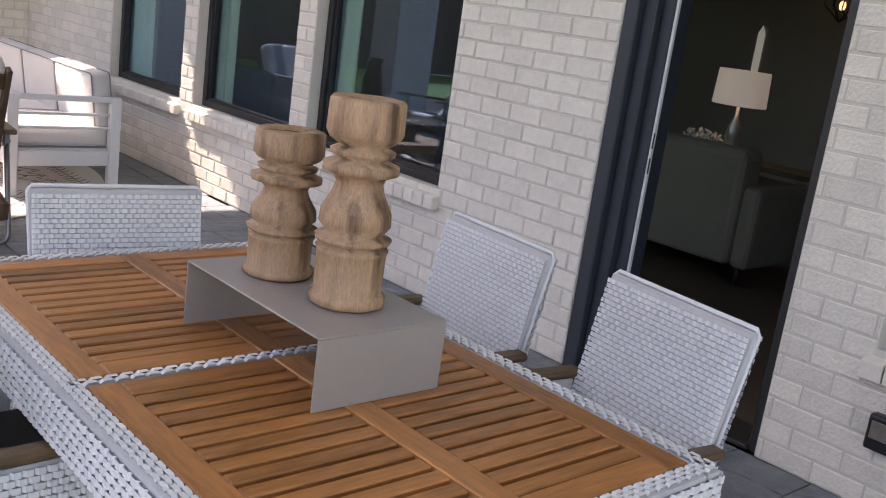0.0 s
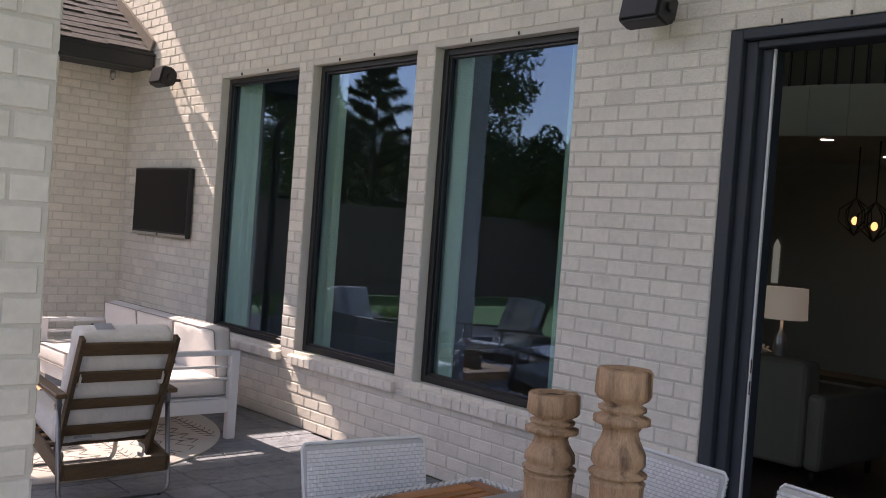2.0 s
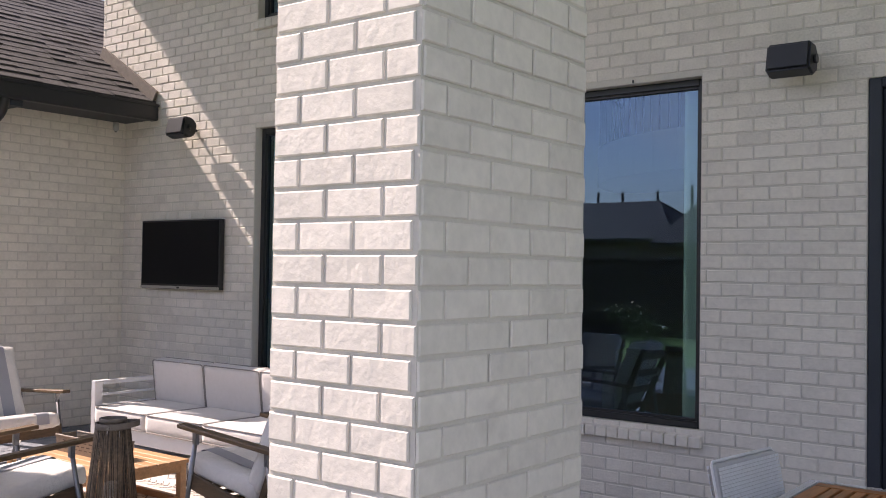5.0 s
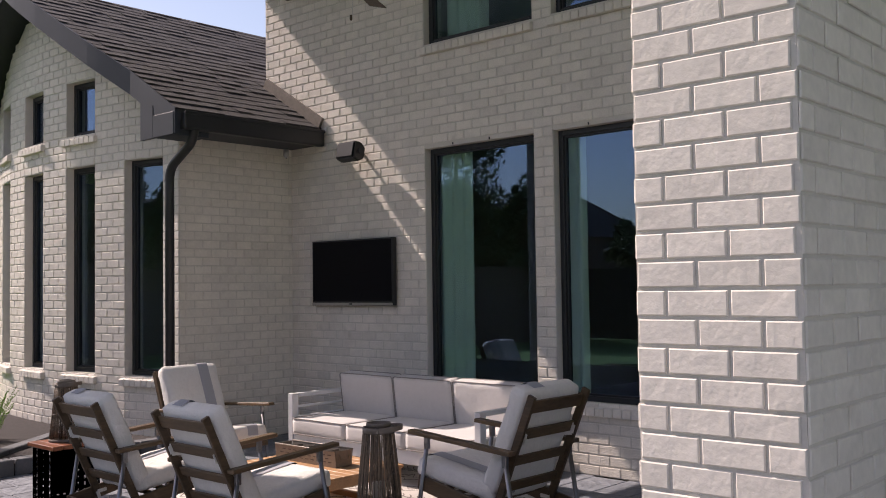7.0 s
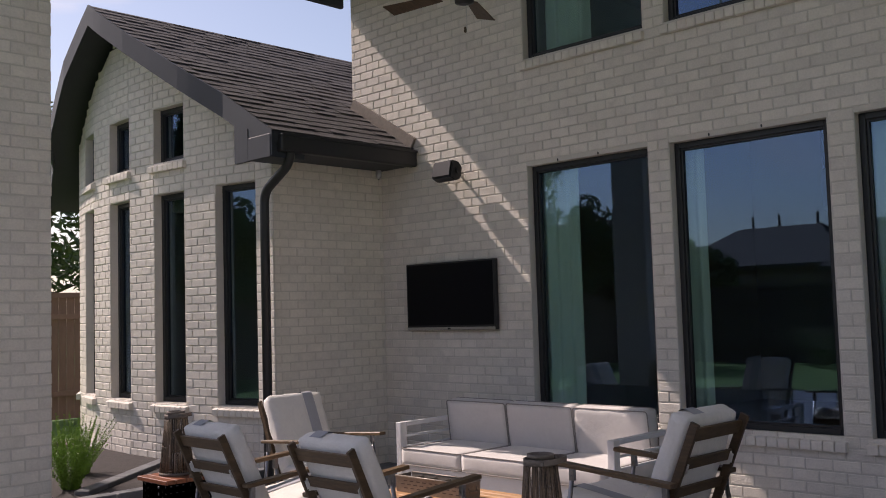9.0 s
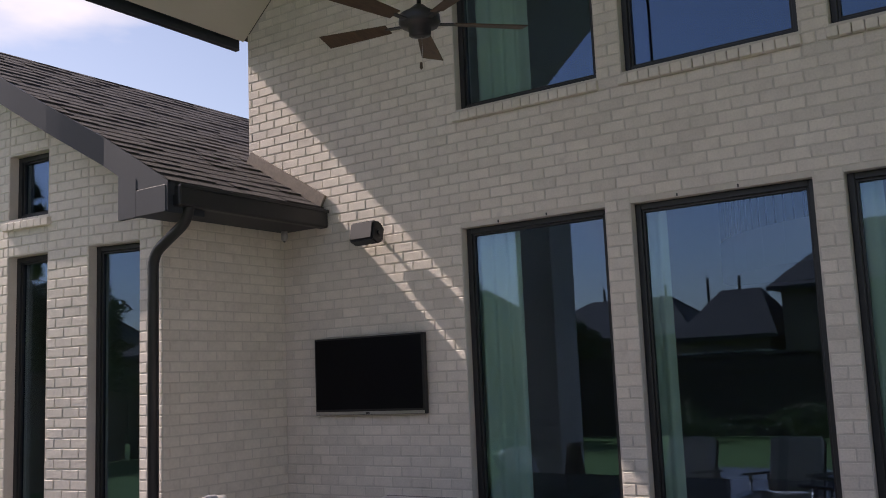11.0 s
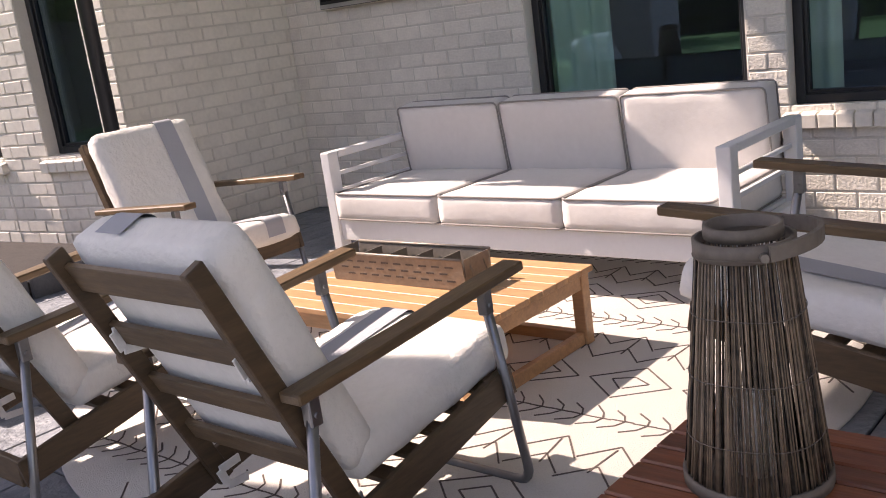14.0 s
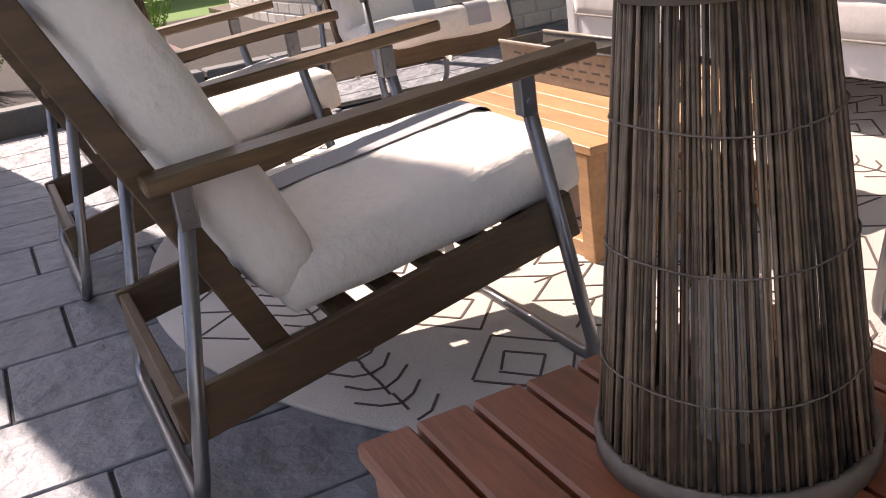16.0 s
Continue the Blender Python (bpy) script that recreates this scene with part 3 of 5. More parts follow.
# rake boards along the bow
bm = B()
for ya, yb in zip(ys, ys[1:]):
    for x_off, drop, t in ((-0.03, 0.23, 0.03),):
        xa, xb = rake_x(ya) + x_off, rake_x(yb) + x_off
        vs = [bm.verts.new(p) for p in ((xa, ya, roof_z(ya) - drop), (xa + t, ya, roof_z(ya) - drop), (xb + t, yb, roof_z(yb) - drop), (xb, yb, roof_z(yb) - drop),
                                        (xa, ya, roof_z(ya) + 0.01), (xa + t, ya, roof_z(ya) + 0.01), (xb + t, yb, roof_z(yb) + 0.01), (xb, yb, roof_z(yb) + 0.01))]
        for f in ((3, 2, 1, 0), (4, 5, 6, 7), (0, 1, 5, 4), (1, 2, 6, 5), (2, 3, 7, 6), (3, 0, 4, 7)):
            bm.faces.new([vs[i] for i in f])
part("rake_board", bm, SLATE, wing_roof)
# boxed eave return at the corner
bm = B()
box(bm, 1.585, 1.98, 9.44, 9.80, 3.05, 3.265, 0.004)
vs = [bm.verts.new(p) for p in ((1.585, 9.80, 3.05), (1.585, 9.80, 3.36), (1.585, 10.02, 3.48), (1.585, 10.02, 3.05), (1.62, 9.80, 3.05), (1.62, 9.80, 3.36), (1.62, 10.02, 3.48), (1.62, 10.02, 3.05))]
for f in ((0, 1, 2, 3), (7, 6, 5, 4), (0, 4, 5, 1), (2, 6, 7, 3), (3, 7, 4, 0)):
    bm.faces.new([vs[i] for i in f])
part("eave_return", bm, SLATE, wing_roof)
bm = B()
box(bm, 1.98, WX - 0.012, 9.50, 9.94, 3.12, 3.18)
part("soffit", bm, SOFFIT, wing_roof)
# flashing where the roof meets the tall wall
bm = B()
bar(bm, (WX - 0.03, 9.42, roof_z(9.42) + 0.05), (WX - 0.03, 10.38, roof_z(10.38) + 0.05), 0.03, 0.16)
part("flashing", bm, GALV, wing_roof, "grey metal flashing")

# gutter and downpipe
gutter = thing("gutter", "black metal gutter with a round downpipe", "gutter", kind="structure")
bm = B()
box(bm, 1.66, WX - 0.02, 9.36, 9.46, 3.10, 3.265, 0.018, 2)
box(bm, 1.66, WX - 0.02, 9.348, 9.36, 3.24, 3.27, 0.004)
part("trough", bm, BLACK, gutter)
bm = B()
tube(bm, [(1.80, 9.42, 3.12)] + arc((1.80, 9.44, 3.00), (1.80, 9.42, 3.12), (1.82, 9.88, 2.78), 0.10) + arc((1.82, 9.88, 2.78), (1.80, 9.44, 3.00), (1.82, 9.88, 0.1), 0.12) + [(1.82, 9.88, 0.05)], 0.045, 12)
part("downpipe", bm, BLACK, gutter)


# ---- windows ----
def window_in(name, p, q, z0, z1, depth, kind_label, curtain=None):
    """A window between plan points p and q; the outside lies to the right of the way from p to q."""
    a, b = Vector((*p, 0)), Vector((*q, 0))
    d = (b - a).normalized()
    out = Vector((d.y, -d.x, 0))
    m = Matrix((d, out, Vector((0, 0, 1)))).transposed().to_4x4()
    m.translation = a
    w = (b - a).length
    win = thing(name, kind_label, "window", m, kind="structure")
    t = 0.048
    bm = B()
    for x0, x1, za, zb in ((0.002, t, z0 + 0.002, z1 - 0.002), (w - t, w - 0.002, z0 + 0.002, z1 - 0.002), (t, w - t, z0 + 0.002, z0 + t), (t, w - t, z1 - t, z1 - 0.002)):
        box(bm, x0, x1, -depth - 0.06, -depth + 0.012, za, zb, 0.004)
    part("window_frame", bm, BLACK, win)
    bm = B()
    i = t - 0.002
    for x0, x1, za, zb in ((i, i + 0.02, z0 + i, z1 - i), (w - i - 0.02, w - i, z0 + i, z1 - i), (i + 0.02, w - i - 0.02, z0 + i, z0 + i + 0.02), (i + 0.02, w - i - 0.02, z1 - i - 0.02, z1 - i)):
        box(bm, x0, x1, -depth - 0.05, -depth - 0.008, za, zb, 0.003)
    part("sash", bm, PLASTIC, win)
    bm = B()
    box(bm, i + 0.018, w - i - 0.018, -depth - 0.036, -depth - 0.030, z0 + i + 0.018, z1 - i - 0.018)
    pane = part("pane", bm, GLASS, win)
    pane.visible_shadow = False
    return win, m, w


def sill(win, w, z, over=0.0, deep=0.11):
    """A row of sloping bricks on edge under a window."""
    n = max(4, round((w + 2 * over) / 0.085))
    step = (w + 2 * over) / n
    for k in range(n):
        bm = B()
        box(bm, -over + k * step + 0.003, -over + (k + 1) * step - 0.003, -deep, 0.052, z - 0.105, z - 0.004, 0.005, 1)
        for v in bm.verts:
            if v.co.z > z - 0.03:
                v.co.z -= 0.030 * (v.co.y + deep) / (deep + 0.05)
        part("brick", bm, BRICK_ONE, win)


for i, (ya, yb) in enumerate(BAYS):
    for lvl, (za, zb) in enumerate((LOW_Z, UP_Z)):
        win, m, w = window_in("window_%d" % (1 + i + 3 * lvl), (WX, yb), (WX, ya), za, zb, 0.085,
                              "large black framed fixed window with reflective glass" if lvl == 0 else "black framed upper window high in the brick wall")
        sill(win, w, za, 0.03 if lvl == 0 else 0.02)
win, m, w = window_in("window_7", (WX, FAR_WINDOW[1]), (WX, FAR_WINDOW[0]), FAR_WINDOW[2], FAR_WINDOW[3], 0.085, "large black framed window beside the open door")
sill(win, w, FAR_WINDOW[2], 0.03)
for k, (p, q, za, zb) in enumerate(wing_windows):
    win, m, w = window_in("window_%d" % (8 + k), q, p, za, zb, 0.10, "tall narrow black framed bay window" if zb < 3 else "small square black framed window above the bay")
    sill(win, w, za, 0.05)

# small dark clips above the lower windows
for ya, yb in BAYS + [(DOOR[0], DOOR[1])]:
    for k in (0.28, 0.62):
        bm = B()
        yy, zz = yb + (ya - yb) * k, (LOW_Z[1] if yb > 3 else DOOR[3])
        box(bm, WX - 0.014, WX - 0.002, yy - 0.004, yy + 0.004, zz + 0.002, zz + 0.024, 0.001)
        part("clip", bm, BLACK, main_wall)

# sheer curtains hang inside the windows
def curtain(y0, y1, z0, z1, x):
    bm = B()
    n = int((y1 - y0) / 0.012)
    for side in (0.0, 0.004):
        rowv = []
        for k in range(n + 1):
            yy = y0 + (y1 - y0) * k / n
            xx = x + side + 0.028 * math.sin(yy * 48) + 0.014 * math.sin(yy * 19 + 1)
            rowv.append((bm.verts.new((xx, yy, z0)), bm.verts.new((xx, yy, z1))))
        for (a, b), (c, d) in zip(rowv, rowv[1:]):
            bm.faces.new((a, c, d, b)).smooth = True
    return solid("curtain", bm, CURTAIN, "pale sheer curtain hanging in soft folds", "curtain")


curtain(7.44, 7.90, 0.02, 3.0, WX + 0.19)
curtain(6.20, 6.38, 0.02, 3.0, WX + 0.20)
curtain(4.68, 4.87, 0.02, 3.0, WX + 0.20)
curtain(3.60, 3.78, 0.02, 3.0, WX + 0.20)
curtain(7.36, 7.86, 3.2, 5.8, WX + 0.30)

# open door: deep dark frame with stepped jamb and a pale seal
door = thing("door_1", "open dark blue-grey patio door frame with pale seal strip", "door", kind="structure")
y0, y1, _, zt = DOOR
bm = B()
box(bm, WX - 0.004, WX + 0.20, y1 - 0.075, y1 - 0.003, 0.0, zt - 0.003, 0.006)
box(bm, WX + 0.035, WX + 0.20, y1 - 0.14, y1 - 0.075, 0.0, zt - 0.06, 0.006)
box(bm, WX + 0.075, WX + 0.20, y1 - 0.20, y1 - 0.14, 0.0, zt - 0.10, 0.006)
part("jamb", bm, SLATE, door)
bm = B()
box(bm, WX - 0.004, WX + 0.20, y0 + 0.003, y1 - 0.0755, zt - 0.058, zt - 0.003, 0.006)
box(bm, WX + 0.035, WX + 0.20, y0 + 0.003, y1 - 0.1405, zt - 0.098, zt - 0.0585, 0.006)
part("head", bm, SLATE, door)
bm = B()
box(bm, WX + 0.02, WX + 0.20, y0 + 0.003, y0 + 0.045, 0.0, zt - 0.1, 0.006)
part("jamb", bm, BLACK, door)
bm = B()
box(bm, WX + 0.085, WX + 0.10, y1 - 0.212, y1 - 0.2005, 0.02, zt - 0.1)
part("seal", bm, WHITE_METAL, door, "pale seal strip")
bm = B()
box(bm, WX + 0.01, WX + 0.24, y0 + 0.0455, y1 - 0.2005, 0.001, 0.02, 0.004)
part("threshold", bm, BLACK, door)
bm = B()
for zz in (0.95, 1.06):
    box(bm, WX + 0.078, WX + 0.088, y1 - 0.216, y1 - 0.2125, zz, zz + 0.07, 0.002)
part("latch", bm, BLACK, door)


# ---- furniture ----
def lounge_chair(m, label, lean=0.31):
    """Reclined garden armchair: wooden frame on two steel hoops, canvas cushions with a grey band. Faces +x."""
    ch = thing("lounge_chair", label, "armchair", None, "lounge chairs round the coffee table")
    hw = 0.300
    rise = math.sqrt(0.738 ** 2 - lean ** 2)
    for s in (-1, 1):
        bm = B()
        bar(bm, (-0.255, s * 0.286, 0.165), (0.50, s * 0.286, 0.315), 0.022, 0.085, (0, 0, 1), 0.003)
        part("side_rail", bm, WALNUT, ch)
        bm = B()
        bar(bm, (-0.045, s * 0.256, 0.175), (-0.045 - lean, s * 0.256, 0.175 + rise), 0.024, 0.048, (1, 0, 0.5), 0.003)
        part("back_post", bm, WALNUT, ch)
        bm = B()
        bar(bm, (-0.225, s * 0.303, 0.546), (0.548, s * 0.303, 0.600), 0.064, 0.024, (0, 0, 1), 0.004)
        part("armrest", bm, ARM_WOOD, ch)
        for bx, bz in ((-0.172, 0.515), (0.418, 0.555)):
            bm = B()
            box(bm, bx - 0.016, bx + 0.016, s * 0.300 - 0.014, s * 0.300 + 0.014, bz - 0.045, bz + 0.022, 0.003)
            tube(bm, [(bx, s * 0.300 - 0.02, bz - 0.02), (bx, s * 0.300 + 0.02, bz - 0.02)], 0.007, 8)
            part("arm_bracket", bm, STEEL, ch)
    for name, top, low in (("rear_hoop", (-0.172, 0.503), (-0.254, 0.014)), ("front_hoop", (0.418, 0.545), (0.520, 0.014))):
        a, b = (top[0], -hw, top[1]), (low[0], -hw, low[1])
        c, d = (low[0], hw, low[1]), (top[0], hw, top[1])
        bm = B()
        tube(bm, [a] + arc(b, a, c, 0.06) + arc(c, b, d, 0.06) + [d], 0.0135, 12)
        part(name, bm, STEEL, ch)
        for s in (-1, 1):
            bm = B()
            tube(bm, [(low[0], s * (hw - 0.055), 0.0), (low[0], s * (hw - 0.055), 0.013)], 0.012, 8)
            part("glide", bm, PLASTIC, ch)
    bm = B()
    box(bm, -0.256, -0.234, -0.275, 0.275, 0.125, 0.205, 0.003)
    part("rear_rail", bm, WALNUT_Y, ch)
    bm = B()
    box(bm, 0.478, 0.500, -0.275, 0.275, 0.27, 0.352, 0.003)
    part("front_rail", bm, WALNUT_Y, ch)
    for k in range(5):
        t = (k + 0.9) / 5.6
        bm = B()
        x, z = -0.02 + 0.50 * t, 0.205 + 0.50 * t * 0.2 + 0.012
        box(bm, x - 0.028, x + 0.028, -0.275, 0.275, z, z + 0.014, 0.002)
        part("seat_slat", bm, WALNUT_Y, ch)
    d = Vector((-lean, 0, rise)).normalized()
    nrm = Vector((d.z, 0, -d.x))
    for t, h in ((0.668, 0.072), (0.505, 0.060), (0.345, 0.056), (0.185, 0.056)):
        c = Vector((-0.045, 0, 0.175)) + d * t + nrm * 0.005
        bm = B()
        bar(bm, c + Vector((0, -0.2435, 0)), c + Vector((0, 0.2435, 0)), 0.016, h, d, 0.002)
        part("back_slat", bm, WALNUT_Y, ch)
    # cushions
    tilt_b = math.atan2(lean, rise)
    cb = Vector((-0.045, 0, 0.175)) + d * 0.425 + nrm * 0.092
    mb = Matrix.Translation(cb) @ Matrix.Rotation(-tilt_b, 4, "Y") @ Matrix.Rotation(radians(90), 4, "Y")
    bm = B()
    pillow(bm, 0.63, 0.53, 0.118, mb, 0.09, 0.034, 12, 1.0, 0.008)
    back = part("back_cushion", bm, CANVAS, ch, "thick off-white canvas back cushion")
    ms = Matrix.Translation((0.250, 0, 0.354)) @ Matrix.Rotation(-0.14, 4, "Y")
    bm = B()
    pillow(bm, 0.60, 0.53, 0.112, ms, 0.07, 0.032, 12, 4.0, 0.007)
    seat = part("seat_cushion", bm, CANVAS, ch, "thick off-white canvas seat cushion")
    bm = B()
    band(bm, 0.63, 0.118, mb, 0.09, 0.034, 0.065, 0.165)
    part("band", bm, CANVAS_GREY, back, "grey woven band")
    bm = B()
    band(bm, 0.60, 0.112, ms, 0.07, 0.032, 0.065, 0.165)
    part("band", bm, CANVAS_GREY, seat, "grey woven band")
    # canvas ties round the posts
    for s in (-1, 1):
        for t, deep in ((0.50, 0.05), (0.03, 0.05)):
            c = Vector((-0.045, s * 0.226, 0.175)) + d * t
            bm = B()
            pts = [c + nrm * 0.05, c - nrm * 0.012 + d * 0.02, c - nrm * 0.016 - d * 0.03, c + nrm * 0.04 - d * 0.06]
            for p, q in zip(pts, pts[1:]):
                bar(bm, p, q, 0.022, 0.006, (0, 1, 0), 0.001)
            part("tie", bm, CANVAS, ch, "off-white canvas tie")
    ch.matrix_world = m
    return ch


def band(bm, lx, lz, m, puff, bev, y0, y1):
    """A woven band that lies round a cushion, a hair above it."""
    n = 28
    ring = []
    hx, hz = lx / 2, lz / 2
    path = []
    for k in range(n + 1):
        path.append((-hx + bev + (lx - 2 * bev) * k / n, 1))
    pts = []
    for x, _ in path:
        pts.append((x, hz))
    for a in range(1, 6):
        th = radians(90 - 18 * a)
        pts.append((hx - bev + bev * math.cos(th), hz - bev + bev * math.sin(th)))
    for a in range(1, 4):
        pts.append((hx, hz - bev - (lz - 2 * bev) * a / 3))
    pts2 = [(-x, z) for x, z in pts[::-1] if x > hx - bev - 1e-6]
    strip = pts2[:-1] + pts
    rowv = []
    for x, z in strip:
        line = []
        for j in range(5):
            y = y0 + (y1 - y0) * j / 4
            u, v = x / hx, y / 0.265
            f = max(0.0, (1 - u ** 4) * (1 - v ** 4))
            zz = z * (1 + puff * f) + (0.0055 if z > hz - bev else 0.0)
            line.append(bm.verts.new(m @ Vector((x * 1.014, y, zz))))
        rowv.append(line)
    for a, b in zip(rowv, rowv[1:]):
        for j in range(4):
            bm.faces.new((a[j], b[j], b[j + 1], a[j + 1])).smooth = True


CHAIR_SIZE = Matrix.Diagonal((1.015, 1.0, 1.04, 1))
first_chair = lounge_chair(pose(0.045, 6.37, 0) @ CHAIR_SIZE, "dark wood lounge armchair with off-white cushions on steel hoops")
copy_thing(first_chair, pose(0.005, 7.52, 0))
copy_thing(first_chair, pose(1.35, 8.61, 0, 0, 0, -92))
lounge_chair(pose(1.385, 5.29, 0, 0, 0, 89) @ CHAIR_SIZE @ Matrix.Scale(1.06, 4), "dark wood lounge armchair set upright, grey band on off-white cushions", 0.29)


def sofa():
    s = thing("sofa", "white metal framed three-seat sofa with beige cushions", "sofa")
    x0, x1, y0, y1 = 2.015, 2.745, 6.095, 8.305
    for y in (y0, y1 - 0.06):
        for x in (x0, x1 - 0.07):
            bm = B()
            box(bm, x, x + 0.07, y, y + 0.06, 0.0, 0.66, 0.006, 2)
            part("post", bm, WHITE_METAL, s)
        bm = B()
        box(bm, x0 + 0.071, x1 - 0.071, y, y + 0.06, 0.625, 0.66, 0.006, 2)
        part("arm", bm, WHITE_METAL, s)
        for z in (0.53, 0.44):
            bm = B()
            box(bm, x0 + 0.071, x1 - 0.071, y + 0.02, y + 0.04, z, z + 0.02, 0.003)
            part("arm_bar", bm, WHITE_METAL, s)
        bm = B()
        box(bm, x0 + 0.071, x1 - 0.071, y + 0.008, y + 0.052, 0.20, 0.30, 0.004)
        part("side_rail", bm, WHITE_METAL, s)
    for x in (x0 + 0.01, x1 - 0.06):
        bm = B()
        box(bm, x, x + 0.05, y0 + 0.061, y1 - 0.061, 0.20, 0.315, 0.005)
        part("long_rail", bm, WHITE_METAL, s)
    bm = B()
    box(bm, x1 - 0.05, x1 - 0.02, y0 + 0.061, y1 - 0.061, 0.60, 0.655, 0.005)
    part("back_rail", bm, WHITE_METAL, s)
    bm = B()
    box(bm, x0 + 0.061, x1 - 0.061, y0 + 0.061, y1 - 0.061, 0.295, 0.310)
    part("seat_deck", bm, WHITE_METAL, s)
    w = (y1 - y0 - 0.14) / 3
    for k in range(3):
        yc = y0 + 0.07 + w * (k + 0.5)
        mm = Matrix.Translation((x0 + 0.33, yc, 0.385))
        bm = B()
        pillow(bm, 0.70, w - 0.006, 0.14, mm, 0.08, 0.022, 14, k * 3.0, 0.004)
        c = part("seat_cushion", bm, SOFA_CLOTH, s, "boxed beige seat cushion with dark piping")
        bm = B()
        for z in (0.066, -0.066):
            piping(bm, 0.70, w - 0.006, z, mm)
        part("piping", bm, PIPING, c)
        mb = Matrix.Translation((x0 + 0.625, yc, 0.628)) @ Matrix.Rotation(radians(83), 4, "Y")
        bm = B()
        pillow(bm, 0.375, w - 0.006, 0.135, mb, 0.08, 0.024, 14, 10 + k * 3.0, 0.004)
        c = part("back_cushion", bm, SOFA_CLOTH, s, "boxed beige back cushion with dark piping")
        bm = B()
        for z in (0.062, -0.062):
            piping(bm, 0.375, w - 0.006, z, mb)
        part("piping", bm, PIPING, c)
    return s


def piping(bm, lx, ly, z, m):
    a, b, r = lx / 2 - 0.004, ly / 2 - 0.004, 0.025
    cs = [(a, b), (-a, b), (-a, -b), (a, -b)]
    pts = []
    for k in range(4):
        p, c, q = cs[k - 1], cs[k], cs[(k + 1) % 4]
        pts += arc((*c, z), (*p, z), (*q, z), r, 3)
    pts.append(pts[0])
    tube(bm, [m @ p for p in pts], 0.0048, 5, cap=False)


sofa()


def coffee_table():
    t = thing("coffee_table", "low honey teak coffee table with slatted top", "coffee table")
    x0, x1, y0, y1, z = 0.85, 1.59, 6.46, 7.50, 0.31
    n = 9
    w = (x1 - x0) / n
    for k in range(n):
        bm = B()
        box(bm, x0 + k * w + 0.002, x0 + (k + 1) * w - 0.002, y0, y1, z - 0.022, z, 0.002)
        part("slat", bm, PINE, t)
    for y in (y0 + 0.025, y1 - 0.065):
        bm = B()
        box(bm, x0 + 0.055, x1 - 0.055, y, y + 0.04, z - 0.085, z - 0.023, 0.003)
        part("apron", bm, PINE, t)
        bm = B()
        box(bm, x0 + 0.055, x1 - 0.055, y + 0.005, y + 0.035, 0.012, 0.06, 0.003)
        part("stretcher", bm, PINE, t)
    for x in (x0 + 0.005, x1 - 0.055):
        for y in (y0 + 0.02, y1 - 0.07):
            bm = B()
            box(bm, x, x + 0.05, y, y + 0.05, 0.0, z - 0.023, 0.003)
            part("leg", bm, PINE, t)
        bm = B()
        box(bm, x + 0.006, x + 0.044, y0 + 0.071, y1 - 0.071, 0.012, 0.055, 0.003)
        part("long_stretcher", bm, PINE, t)
        bm = B()
        box(bm, x + 0.01, x + 0.04, y0 + 0.071, y1 - 0.071, z - 0.08, z - 0.024, 0.003)
        part("long_apron", bm, PINE, t)
    return t


coffee_table()


def metal_tray():
    t = thing("divided_metal_tray", "aged galvanised metal trough with slots and dividers on the coffee table", "tray", pose(1.25, 7.06, 0.311, 0, 0, 1))
    hx, hy, h, w = 0.085, 0.33, 0.115, 0.004
    for s in (-1, 1):
        bm = B()
        bar(bm, (s * (hx - 0.012), 0, 0.0), (s * hx, 0, h), 2 * hy, w, (1, 0, 0))
        side = part("side", bm, GALV, t)
        # slots are dark strips on the sheet, their inner shade in the colour
        for r in range(3):
            for k in range(9):
                bm = B()
                yy = -hy + 0.045 + k * 0.062 + (0.03 if r % 2 else 0)
                zz = 0.03 + r * 0.026
                xx = s * (hx - 0.012 + 0.012 * zz / h + 0.0025)
                box(bm, xx - 0.001, xx + 0.001, yy, yy + 0.036, zz, zz + 0.006)
                part("slot", bm, GAP_SHADE_AND_CUP, side)
        bm = B()
        tube(bm, [(s * hx, -hy, h), (s * hx, hy, h)], 0.006, 8)
        part("rim", bm, GALV, t)
    for k in range(6):
        yy = -hy + 2 * hy * k / 5
        bm = B()
        box(bm, -hx + 0.012, hx - 0.012, yy - 0.002, yy + 0.002, 0.002, h - (0.0 if k in (0, 5) else 0.012))
        part("divider" if 0 < k < 5 else "end", bm, GALV, t)
    # base darker than the sides: shade inside the trough put into its colour
    bm = B()
    box(bm, -hx + 0.012, hx - 0.012, -hy, hy, 0.0, 0.003)
    part("base", bm, GAP_SHADE_AND_CUP, t)
    for s in (-1, 1):
        bm = B()
        tube(bm, [(-0.04, s * hy, 0.09), (-0.04, s * (hy + 0.012), 0.05), (0.04, s * (hy + 0.012), 0.05), (0.04, s * hy, 0.09)], 0.003, 6)
        part("handle", bm, GALV, t)


metal_tray()


